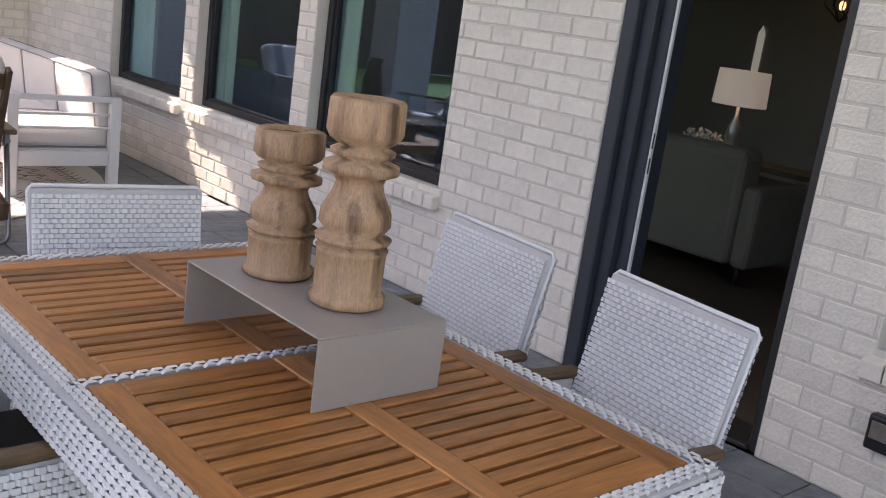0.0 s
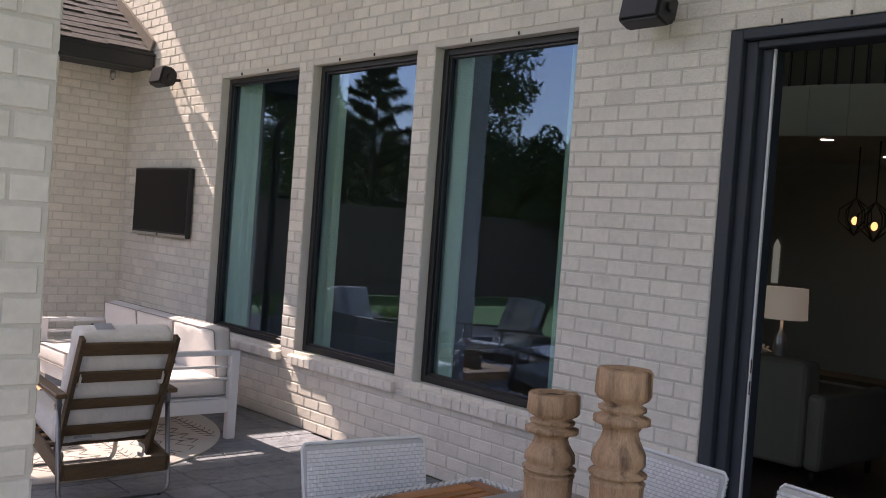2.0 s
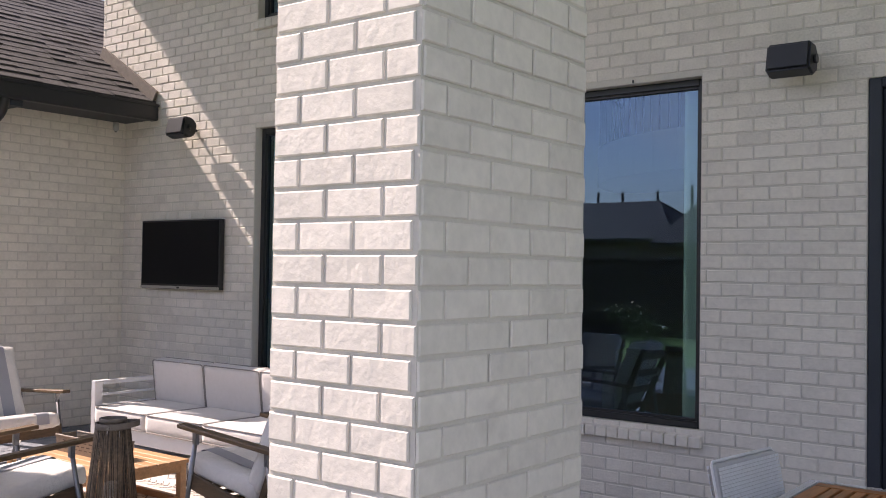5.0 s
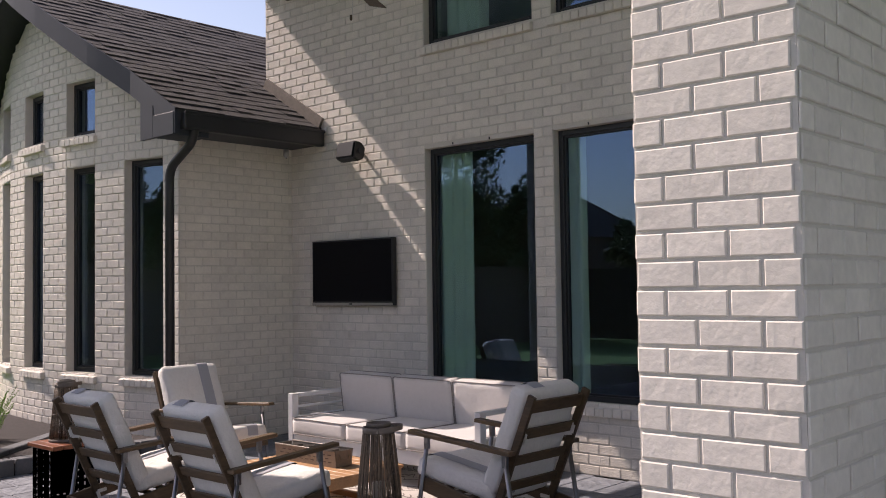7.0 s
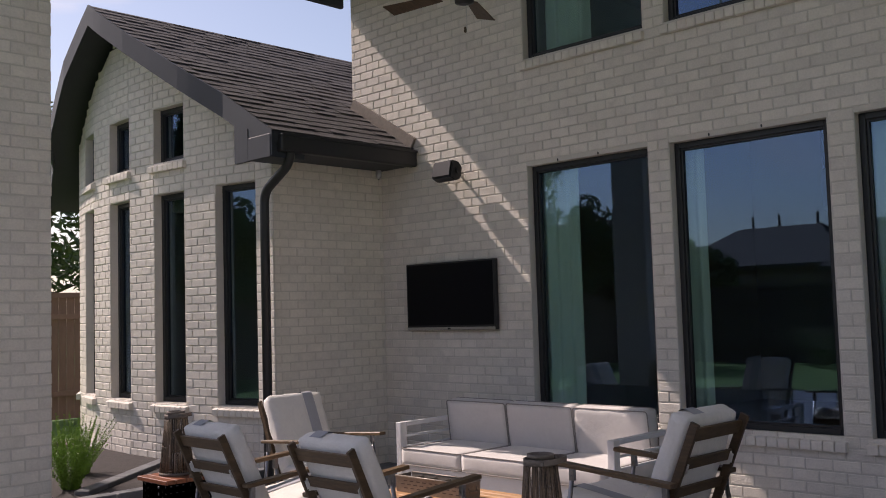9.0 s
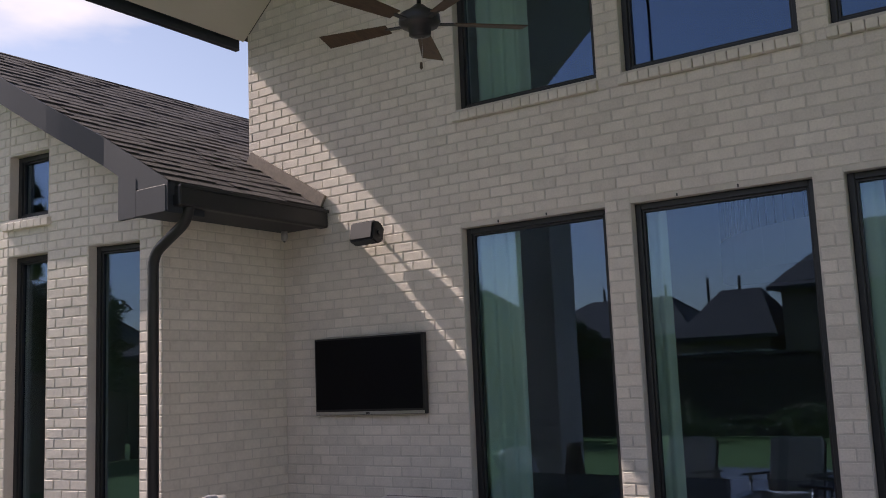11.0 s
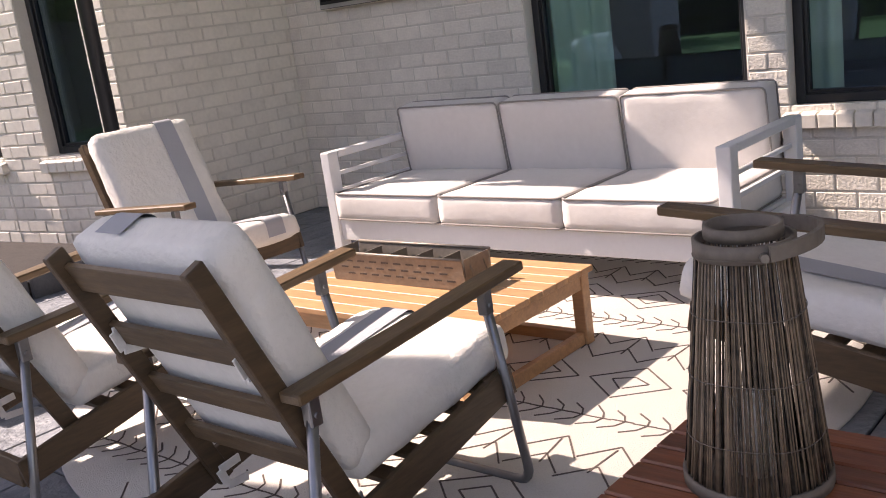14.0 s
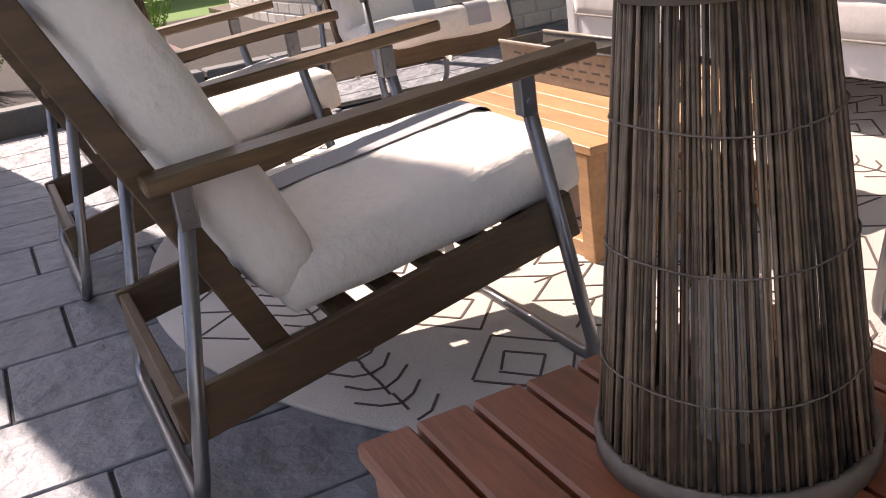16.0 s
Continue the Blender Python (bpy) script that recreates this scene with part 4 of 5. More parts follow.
def slatted_box(x0, x1, y0, y1, z, label):
    t = thing("wooden_ottoman", label, "side table")
    n = 8
    w = (x1 - x0) / n
    for k in range(n):
        bm = B()
        box(bm, x0 + k * w + 0.003, x0 + (k + 1) * w - 0.003, y0, y1, z - 0.022, z, 0.004)
        part("slat", bm, REDWOOD, t)
    bm = B()
    box(bm, x0 + 0.012, x1 - 0.012, y0 + 0.012, y1 - 0.012, 0.03, z - 0.023, 0.004)
    part("body", bm, REDWOOD, t)
    for zz in (0.13, 0.23):
        bm = B()
        box(bm, x0 + 0.004, x1 - 0.004, y0 + 0.004, y1 - 0.004, zz - 0.042, zz + 0.042, 0.004)
        part("side_board", bm, REDWOOD, t)
    for x in (x0 + 0.015, x1 - 0.065):
        for y in (y0 + 0.015, y1 - 0.065):
            bm = B()
            box(bm, x, x + 0.05, y, y + 0.05, 0.0, 0.029)
            part("foot", bm, REDWOOD, t)
    return t


slatted_box(-0.11, 0.43, 4.96, 5.49, 0.40, "low red-stained slatted wooden side table")


def lantern(m, label, r0=0.122, r1=0.078, h=0.445, sticks=220):
    ln = thing("willow_lantern", label, "lantern", None, "willow lanterns")
    srng = random.Random(5)
    for k in range(sticks):
        a = 2 * math.pi * k / sticks + srng.uniform(-0.02, 0.02)
        lean = srng.uniform(-0.05, 0.05)
        q = srng.uniform(-0.007, 0.004)
        stop = 1.0 if srng.random() < 0.88 else srng.uniform(0.55, 0.95)
        pts = []
        for t in (0.0, 0.33, 0.66, 1.0):
            t *= stop
            r = r0 + (r1 - r0) * t + q + srng.uniform(-0.0012, 0.0012)
            pts.append((r * math.cos(a + lean * t), r * math.sin(a + lean * t), 0.012 + (h - 0.03) * t))
        bm = B()
        tube(bm, pts, srng.uniform(0.0011, 0.0022), 5)
        part("stick", bm, STICK, ln)
    for z in (0.10, 0.21, 0.32, 0.42):
        r = r0 + (r1 - r0) * z / h
        bm = B()
        ring = [((r + 0.005) * math.cos(a), (r + 0.005) * math.sin(a), z + 0.003 * math.sin(3 * a)) for a in (2 * math.pi * k / 36 for k in range(37))]
        tube(bm, ring, 0.0010, 5, cap=False)
        part("binding", bm, BAND, ln)
    for z0, z1, r, name in ((0.0, 0.022, r0 + 0.007, "base_ring"), (h - 0.030, h, r1 + 0.007, "top_ring"), (h, h + 0.022, r1 - 0.012, "collar")):
        bm = B()
        lathe(bm, [(r - 0.008, z0), (r, z0), (r, z1), (r - 0.008, z1), (r - 0.008, z0 + 0.0005)], 36)
        bmesh.ops.delete(bm, geom=[f for f in bm.faces if len(f.verts) > 4], context="FACES_ONLY")
        part(name, bm, BAND, ln)
    bm = B()
    lathe(bm, [(0.02, 0.003), (r0 - 0.02, 0.003), (r0 - 0.02, 0.012), (0.02, 0.012)], 28)
    part("base", bm, BAND, ln)
    bm = B()
    pts = [(r1 * 1.14 * math.cos(a), -0.02 - r1 * 1.28 * math.sin(a), h - 0.012 + 0.012 * math.sin(a)) for a in (math.pi * k / 18 for k in range(19))]
    loops = []
    for x, y, z in pts:
        k = 1 + 0.006 / r1
        loops.append([bm.verts.new(p) for p in ((x, y, z - 0.013), (x * k, y * k, z - 0.013), (x * k, y * k, z + 0.013), (x, y, z + 0.013))])
    for p, q in zip(loops, loops[1:]):
        for i in range(4):
            bm.faces.new((p[i], p[(i + 1) % 4], q[(i + 1) % 4], q[i]))
    bm.faces.new(loops[0][::-1])
    bm.faces.new(loops[-1])
    part("handle", bm, BAND, ln, "flat bent wooden handle lying open")
    for s in (-1, 1):
        bm = B()
        tube(bm, [(s * (r1 + 0.004), -0.012, h - 0.018), (s * (r1 + 0.02), -0.012, h - 0.018)], 0.007, 8)
        part("rivet", bm, GALV, ln)
    bm = B()
    lathe(bm, [(0.035, 0.012), (0.036, 0.15), (0.03, 0.155)], 18)
    part("candle", bm, CANVAS, ln, "off-white pillar candle")
    ln.matrix_world = m
    return ln


first_lantern = lantern(pose(0.193, 5.268, 0.401, 0, 0, 35), "grey willow stick lantern with a bent handle")

# round patterned rug
rug = thing("round_rug", "round cream woven rug with dark brown tribal line pattern", "rug")
RUG_C, RUG_R = (1.385, 6.965), 1.50
bm = B()
lathe(bm, [(0.001, 0.012), (RUG_R, 0.012), (RUG_R + 0.004, 0.008), (RUG_R + 0.004, 0.001)][::-1], 96, (*RUG_C, 0))
part("weave", bm, RUG, rug)


def rug_line(bm, pts, w=0.0055):
    for (xa, ya), (xb, yb) in zip(pts, pts[1:]):
        if math.dist((xa, ya), (0, 0)) < RUG_R - 0.03 and math.dist((xb, yb), (0, 0)) < RUG_R - 0.03 and (xa, ya) != (xb, yb):
            bar(bm, (xa + RUG_C[0], ya + RUG_C[1], 0.0128), (xb + RUG_C[0], yb + RUG_C[1], 0.0128), w, 0.002)


bm = B()
lrng = random.Random(11)
jit = lambda: lrng.uniform(-0.012, 0.012)
# rows run along y; each row has its own motif
for r in range(12):
    xc = -1.46 + r * 0.27
    motif = r % 3
    yy = -1.64
    while yy < 1.6:
        if motif == 0:
            rug_line(bm, [(xc - 0.10 + jit(), yy), (xc + jit(), yy + 0.09), (xc - 0.10 + jit(), yy + 0.18)])
            rug_line(bm, [(xc + 0.02 + jit(), yy), (xc + 0.12 + jit(), yy + 0.09), (xc + 0.02 + jit(), yy + 0.18)])
            rug_line(bm, [(xc - 0.05, yy + 0.09 + jit()), (xc + 0.10, yy + 0.09 + jit())])
            yy += 0.18
        elif motif == 2:
            for k in (0.12, 0.055):
                rug_line(bm, [(xc - k + jit(), yy + 0.16), (xc + jit(), yy + 0.16 - k * 1.25), (xc + k + jit(), yy + 0.16), (xc + jit(), yy + 0.16 + k * 1.25), (xc - k, yy + 0.165)])
            yy += 0.34
        else:
            rug_line(bm, [(xc + jit() * 0.3, yy), (xc + jit() * 0.3, yy + 0.075)])
            rug_line(bm, [(xc, yy + 0.03), (xc + 0.035, yy + 0.045 + jit() * 0.5), (xc + 0.07 + jit() * 0.6, yy + 0.09)])
            rug_line(bm, [(xc, yy + 0.03), (xc - 0.035, yy + 0.045 + jit() * 0.5), (xc - 0.07 + jit() * 0.6, yy + 0.09)])
            yy += 0.075
part("pattern", bm, RUG_LINE, rug, "dark brown stitched line pattern", "stuff")


# ---- dining set ----
def weave(bm, w, h, m, sx=0.0245, sz=0.0125):
    """Flat cane woven over and under: short bowed strips in brick order."""
    rows = max(1, int(h / sz))
    cols = max(1, int(w / sx))
    sz, sx = h / rows, w / cols
    for r in range(rows):
        for c in range(-1, cols):
            u0 = c * sx + (sx / 2 if r % 2 else 0.0)
            a, b = max(u0, 0.0) - w / 2, min(u0 + sx, w) - w / 2
            if b - a < sx * 0.3:
                continue
            z0, z1 = r * sz, (r + 1) * sz - 0.0022
            q = (b - a) * 0.2
            ps = [(a, 0.0), (a + q, 0.006), (b - q, 0.006), (b, 0.0)]
            lo = [bm.verts.new(m @ Vector((u, -d, z0))) for u, d in ps]
            hi = [bm.verts.new(m @ Vector((u, -d, z1))) for u, d in ps]
            for k in range(3):
                bm.faces.new((lo[k], lo[k + 1], hi[k + 1], hi[k]))


def wicker_chair(m):
    """White woven armchair with teak arm tops. Faces +x, back at x = 0."""
    ch = thing("wicker_dining_chair", "white woven wicker dining armchair with wooden arm tops", "chair", None, "wicker chairs round the dining table")
    # grey core, so the openings of the weave look shaded
    bm = B()
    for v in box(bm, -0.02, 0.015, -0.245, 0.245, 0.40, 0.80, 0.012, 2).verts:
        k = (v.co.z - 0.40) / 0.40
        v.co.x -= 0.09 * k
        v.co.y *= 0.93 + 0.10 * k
    part("backrest", bm, WICKER_GAP_SHADE, ch)
    lean = math.atan2(0.09, 0.40)
    bm = B()
    weave(bm, 0.49, 0.40, Matrix.Translation((-0.026, 0, 0.402)) @ Matrix.Rotation(-lean, 4, "Y") @ Matrix.Rotation(radians(-90), 4, "Z"))
    weave(bm, 0.49, 0.40, Matrix.Translation((0.021, 0, 0.402)) @ Matrix.Rotation(-lean, 4, "Y") @ Matrix.Rotation(radians(90), 4, "Z"))
    part("cane", bm, WICKER, ch, "white flat cane weave", "stuff")
    bm = B()
    tube(bm, [(-0.008, -0.235, 0.40), (-0.092, -0.252, 0.795), (-0.096, -0.24, 0.806), (-0.096, 0.24, 0.806), (-0.092, 0.252, 0.795), (-0.008, 0.235, 0.40)], 0.0055, 8)
    part("back_edge", bm, WICKER, ch)
    bm = B()
    box(bm, -0.01, 0.46, -0.24, 0.24, 0.35, 0.41, 0.015, 2)
    part("seat", bm, WICKER, ch)
    # dark slab laid on the seat; its black stands in for seat shadow
    bm = B()
    box(bm, 0.03, 0.45, -0.22, 0.22, 0.411, 0.432, 0.009, 2)
    part("seat_shade_slab", bm, PLASTIC, ch, "dark slab with the seat's shade in its colour")
    for s in (-1, 1):
        # side core likewise carries a shaded tone behind the cane
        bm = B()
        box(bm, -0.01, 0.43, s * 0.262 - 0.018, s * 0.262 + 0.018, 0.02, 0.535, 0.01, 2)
        part("side_panel", bm, WICKER_GAP_SHADE, ch)
        bm = B()
        weave(bm, 0.43, 0.50, Matrix.Translation((0.21, s * 0.283, 0.03)) @ Matrix.Rotation(radians(0 if s < 0 else 180), 4, "Z"), 0.022, 0.014)
        part("cane", bm, WICKER, ch, "white flat cane weave", "stuff")
        bm = B()
        bar(bm, (-0.03, s * 0.262, 0.546), (0.45, s * 0.262, 0.546), 0.052, 0.022, (0, 0, 1), 0.008)
        part("arm_top", bm, ARM_WOOD, ch, "weathered wooden arm top")
        for x in (0.012, 0.41):
            bm = B()
            box(bm, x - 0.018, x + 0.018, s * 0.262 - 0.0175, s * 0.262 + 0.0175, 0.0, 0.03)
            part("leg", bm, WICKER, ch)
    ch.matrix_world = m
    return ch


first_wicker = wicker_chair(pose(1.995, 1.83, 0, 0, 0, 174) @ Matrix.Diagonal((1.0, 0.97, 1.115, 1)))
for m in (pose(2.0, 1.18, 0, 0, 0, 172), pose(1.18, 2.405, 0, 0, 0, -98), pose(0.35, 1.80, 0, 0, 0, 2)):
    copy_thing(first_wicker, m)


def dining_table():
    t = thing("dining_table", "teak slatted dining table with white wicker rim", "dining table")
    x0, x1, y0, y1, z = 0.68, 1.637, 0.716, 2.365, 0.745
    rim = 0.045
    ym = 1.53
    # rim core in the grey that stands in for shade under the cane
    bm = B()
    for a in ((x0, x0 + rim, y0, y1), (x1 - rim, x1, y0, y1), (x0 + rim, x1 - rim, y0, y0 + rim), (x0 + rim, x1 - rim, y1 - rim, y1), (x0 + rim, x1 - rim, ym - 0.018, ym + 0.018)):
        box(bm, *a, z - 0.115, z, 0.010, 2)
    part("rim", bm, WICKER_GAP_SHADE, t, "white wicker rim")
    bm = B()
    ln_y, ln_x = y1 - y0, x1 - x0
    weave(bm, ln_y, 0.108, Matrix.Translation((x0 - 0.002, (y0 + y1) / 2, z - 0.114)) @ Matrix.Rotation(radians(-90), 4, "Z"), 0.03, 0.018)
    weave(bm, ln_y, 0.108, Matrix.Translation((x1 + 0.002, (y0 + y1) / 2, z - 0.114)) @ Matrix.Rotation(radians(90), 4, "Z"), 0.03, 0.018)
    weave(bm, ln_x, 0.108, Matrix.Translation(((x0 + x1) / 2, y0 - 0.002, z - 0.114)), 0.03, 0.018)
    weave(bm, ln_x, 0.108, Matrix.Translation(((x0 + x1) / 2, y1 + 0.002, z - 0.114)) @ Matrix.Rotation(radians(180), 4, "Z"), 0.03, 0.018)
    flat = Matrix.Rotation(radians(-90), 4, "X")
    for xc, turn in ((x0 + rim / 2, 90), (x1 - rim / 2, 90)):
        weave(bm, ln_y - 0.03, rim - 0.008, Matrix.Translation((xc + (rim - 0.008) / 2, (y0 + y1) / 2, z + 0.001)) @ Matrix.Rotation(radians(90), 4, "Z") @ flat @ Matrix.Rotation(0, 4, "X"), 0.03, 0.012)
    for yc, wd in ((y0 + rim / 2, rim), (y1 - rim / 2, rim), (ym, 0.036)):
        weave(bm, ln_x - 0.03, wd - 0.008, Matrix.Translation(((x0 + x1) / 2, yc - (wd - 0.008) / 2, z + 0.001)) @ flat, 0.03, 0.012)
    part("cane", bm, WICKER, t, "white flat cane weave", "stuff")
    # sheet added below the slats, coloured dark so the gaps read as shaded
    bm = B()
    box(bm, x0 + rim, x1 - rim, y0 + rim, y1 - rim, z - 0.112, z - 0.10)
    part("tray", bm, GAP_SHADE_AND_CUP, t, "dark sheet under the slats, gap shade in its colour")
    for ya, yb in ((y0 + rim, ym - 0.018), (ym + 0.018, y1 - rim)):
        xa, xb = x0 + rim + 0.002, x1 - rim - 0.002
        fw = 0.062
        for x in (xa, (xa + xb) / 2 - fw / 2, xb - fw):
            bm = B()
            box(bm, x, x + fw, ya + 0.002, yb - 0.002, z - 0.028, z + 0.004, 0.003)
            part("stile", bm, TEAK_X, t)
        for y in (ya + 0.002, yb - fw - 0.002):
            for a, b in ((xa + fw, (xa + xb) / 2 - fw / 2), ((xa + xb) / 2 + fw / 2, xb - fw)):
                bm = B()
                box(bm, a + 0.001, b - 0.001, y, y + fw, z - 0.028, z + 0.004, 0.003)
                part("rail", bm, TEAK, t)
        n = 13
        sy = (yb - ya - 2 * fw - 0.004) / n
        for k in range(n):
            for a, b in ((xa + fw, (xa + xb) / 2 - fw / 2), ((xa + xb) / 2 + fw / 2, xb - fw)):
                bm = B()
                yy = ya + fw + 0.002 + k * sy
                box(bm, a + 0.001, b - 0.001, yy + 0.006, yy + sy - 0.006, z - 0.026, z + 0.002, 0.003)
                part("slat", bm, TEAK, t)
    for x in (x0 + 0.004, x1 - 0.079):
        for y in (y0 + 0.004, y1 - 0.079):
            bm = B()
            box(bm, x, x + 0.075, y, y + 0.075, 0.0, z - 0.116, 0.008, 2)
            leg = part("leg", bm, WICKER_GAP_SHADE, t)
            bm = B()
            for rz, cx, cy in ((0, x + 0.0375, y - 0.002), (90, x + 0.077, y + 0.0375), (180, x + 0.0375, y + 0.077), (-90, x - 0.002, y + 0.0375)):
                weave(bm, 0.072, z - 0.12, Matrix.Translation((cx, cy, 0.002)) @ Matrix.Rotation(radians(rz), 4, "Z"), 0.024, 0.016)
            part("cane", bm, WICKER, leg, "", "stuff")


dining_table()

# bent sheet riser on the table
riser = thing("metal_riser", "bent grey metal riser on the dining table", "riser")
bm = B()
zt = 0.750
box(bm, 1.045, 1.361, 1.237, 1.763, zt + 0.146, zt + 0.150, 0.001)
part("top", bm, RISER, riser)
for y in (1.237, 1.759):
    bm = B()
    box(bm, 1.045, 1.361, y, y + 0.004, zt, zt + 0.1455, 0.001)
    part("end", bm, RISER, riser)


def candlestick(x, y, z, h, fat, label):
    c = thing("wooden_candlestick", label, "candlestick", pose(x, y, z), "candlesticks on the riser")
    f = fat
    prof = [(0.058, 0.0), (0.063, 0.006), (0.063, 0.05 * h), (0.058, 0.07 * h), (0.059, 0.26 * h), (0.061, 0.28 * h), (0.050, 0.30 * h), (0.061, 0.315 * h), (0.063, 0.335 * h),
            (0.052, 0.355 * h), (0.060, 0.40 * h), (0.059, 0.46 * h), (0.049, 0.55 * h), (0.046, 0.60 * h), (0.050, 0.635 * h), (0.062, 0.655 * h), (0.062, 0.69 * h), (0.047, 0.715 * h),
            (0.055, 0.735 * h), (0.056, 0.755 * h), (0.046, 0.775 * h), (0.058, 0.81 * h), (0.062, 0.84 * h), (0.061, 0.985 * h), (0.058, h), (0.040, h), (0.038, 0.97 * h)]
    bm = B()
    lathe(bm, [((0.055 + (r - 0.055) * 1.6) * f, zz) for r, zz in prof], 40, (0, 0, 0), 0.05)
    part("body", bm, TURNED, c)
    bm = B()
    lathe(bm, [(0.036 * f, 0.972 * h), (0.036 * f, 0.978 * h)], 24)
    part("cup", bm, GAP_SHADE_AND_CUP, c, "dark metal cup")


candlestick(1.190, 1.620, zt + 0.151, 0.322, 1.16, "short turned raw wood candlestick with worn grain")
candlestick(1.220, 1.400, zt + 0.151, 0.425, 1.18, "tall turned raw wood candlestick with dark burnt base")


# ---- fixtures on the walls ----
tv = thing("television", "flat black television on the brick wall", "television")
bm = B()
box(bm, WX - 0.075, WX - 0.02, 8.30, 9.52, 1.400, 2.080, 0.006, 2)
part("body", bm, PLASTIC, tv)
bm = B()
box(bm, WX - 0.078, WX - 0.0755, 8.318, 9.502, 1.448, 2.064)
part("screen", bm, TV_BLACK, tv)
bm = B()
box(bm, WX - 0.081, WX - 0.0755, 8.302, 9.518, 1.403, 1.429, 0.002)
part("trim", bm, SILVER, tv, "silver lower edge")
bm = B()
box(bm, WX - 0.0835, WX - 0.0815, 8.89, 8.93, 1.408, 1.423)
part("badge", bm, PLASTIC, tv)
bm = B()
box(bm, WX - 0.0195, WX + 0.004, 8.7, 9.1, 1.55, 1.9)
part("bracket", bm, PLASTIC, tv)


def speaker(y, z, turn):
    s = thing("outdoor_speaker", "small black outdoor loudspeaker on a wall bracket", "loudspeaker", pose(WX - 0.175, y, z, 0, 12, turn), "outdoor speakers")
    bm = B()
    pts = [(-0.085, -0.085), (-0.085, 0.085), (0.01, 0.10), (0.075, 0.055), (0.075, -0.055), (0.01, -0.10)]
    lo = [bm.verts.new((p, -0.13, q)) for p, q in pts]
    hi = [bm.verts.new((p, 0.13, q)) for p, q in pts]
    bm.faces.new(lo)
    bm.faces.new(hi[::-1])
    for k in range(6):
        j = (k + 1) % 6
        bm.faces.new((lo[j], lo[k], hi[k], hi[j]))
    bmesh.ops.recalc_face_normals(bm, faces=bm.faces)
    bmesh.ops.bevel(bm, geom=bm.edges[:], offset=0.012, segments=2, affect="EDGES")
    part("cabinet", bm, PLASTIC, s)
    bm = B()
    box(bm, -0.092, -0.086, -0.118, 0.118, -0.072, 0.072, 0.003)
    part("grille", bm, BLACK, s)
    bm = B()
    tube(bm, [(0.07, 0, 0), (0.17, 0, 0.035)], 0.016, 8)
    part("arm", bm, PLASTIC, s)
    for q in (-1, 1):
        bm = B()
        tube(bm, [(0.0, q * 0.13, 0), (0.0, q * 0.148, 0)], 0.028, 12)
        part("knob", bm, PLASTIC, s)


speaker(8.78, 2.96, 0)
speaker(2.955, 2.905, 0)

# small camera under the eave
cam_box = thing("security_camera", "tiny white security camera under the gutter", "camera", pose(3.05, 9.60, 3.02))
bm = B()
lathe(bm, [(0.012, -0.05), (0.03, -0.03), (0.032, 0.0), (0.028, 0.041)], 16)
part("dome", bm, SILVER, cam_box)
bm = B()
lathe(bm, [(0.004, -0.058), (0.012, -0.052), (0.013, -0.05)], 12)
part("lens", bm, PLASTIC, cam_box)

# ceiling fan on a long rod
fan = thing("ceiling_fan", "dark bronze ceiling fan with five wooden blades", "ceiling fan", pose(1.57, 6.95, 3.93))
bm = B()
tube(bm, [(0, 0, 0.10), (0, 0, gable_top(6.95) - 3.93 - 0.002)], 0.014, 10)
part("rod", bm, BLACK, fan)
bm = B()
lathe(bm, [(0.03, -0.09), (0.07, -0.08), (0.075, -0.03), (0.12, -0.02), (0.135, 0.0), (0.13, 0.05), (0.07, 0.085), (0.03, 0.12)], 24)
part("motor", bm, BLACK, fan)
for k in range(5):
    a = 2 * math.pi * k / 5 + 0.5
    rot = Matrix.Rotation(a, 4, "Z")
    bm = B()
    bar(bm, rot @ Vector((0.12, 0, -0.005)), rot @ Vector((0.24, 0, 0.0)), 0.035, 0.008)
    iron = part("blade_iron", bm, BLACK, fan)
    bm = B()
    box(bm, 0.22, 0.70, -0.065, 0.065, -0.004, 0.004, 0.003)
    for v in bm.verts:
        v.co.y *= 0.75 + 0.45 * (v.co.x - 0.22) / 0.48
    bmesh.ops.transform(bm, matrix=rot @ Matrix.Rotation(radians(12), 4, "X"), verts=bm.verts)
    part("blade", bm, WALNUT, fan)
bm = B()
tube(bm, [(0.02, 0, -0.085), (0.02, 0, -0.26)], 0.0016, 5)
chain = part("pull_chain", bm, SILVER, fan)
bm = B()
lathe(bm, [(0.004, -0.305), (0.011, -0.295), (0.009, -0.262), (0.003, -0.258)], 10)
part("pull_knob", bm, WALNUT, chain)

# weatherproof socket low on the wall by the door
outlet = thing("outdoor_socket", "small grey weatherproof socket on the brick wall", "socket", pose(WX, 1.09, 0.30))
bm = B()
box(bm, -0.055, -0.004, -0.05, 0.05, -0.065, 0.065, 0.01, 2)
part("cover", bm, PLASTIC, outlet)
bm = B()
box(bm, -0.06, -0.0555, -0.035, 0.035, -0.02, 0.045, 0.002)
part("flap", bm, GALV, outlet)


# ---- planter, side table and garden ----
bm = B()
box(bm, -3.5, 1.9, 9.97, 13.4, -0.11, 0.10)
solid("planting_bed", bm, MULCH, "dark mulch bed in front of the bay", "flower bed", "structure")
edging = thing("stone_edging", "grey cut stone edging round the mulch bed", "edging", kind="structure")
for x in range(-8, 5):
    bm = B()
    box(bm, -0.05 + x * 0.40, 0.335 + x * 0.40, 9.955, 10.10, -0.02, 0.135, 0.008, 1)
    part("stone", bm, EDGING, edging)
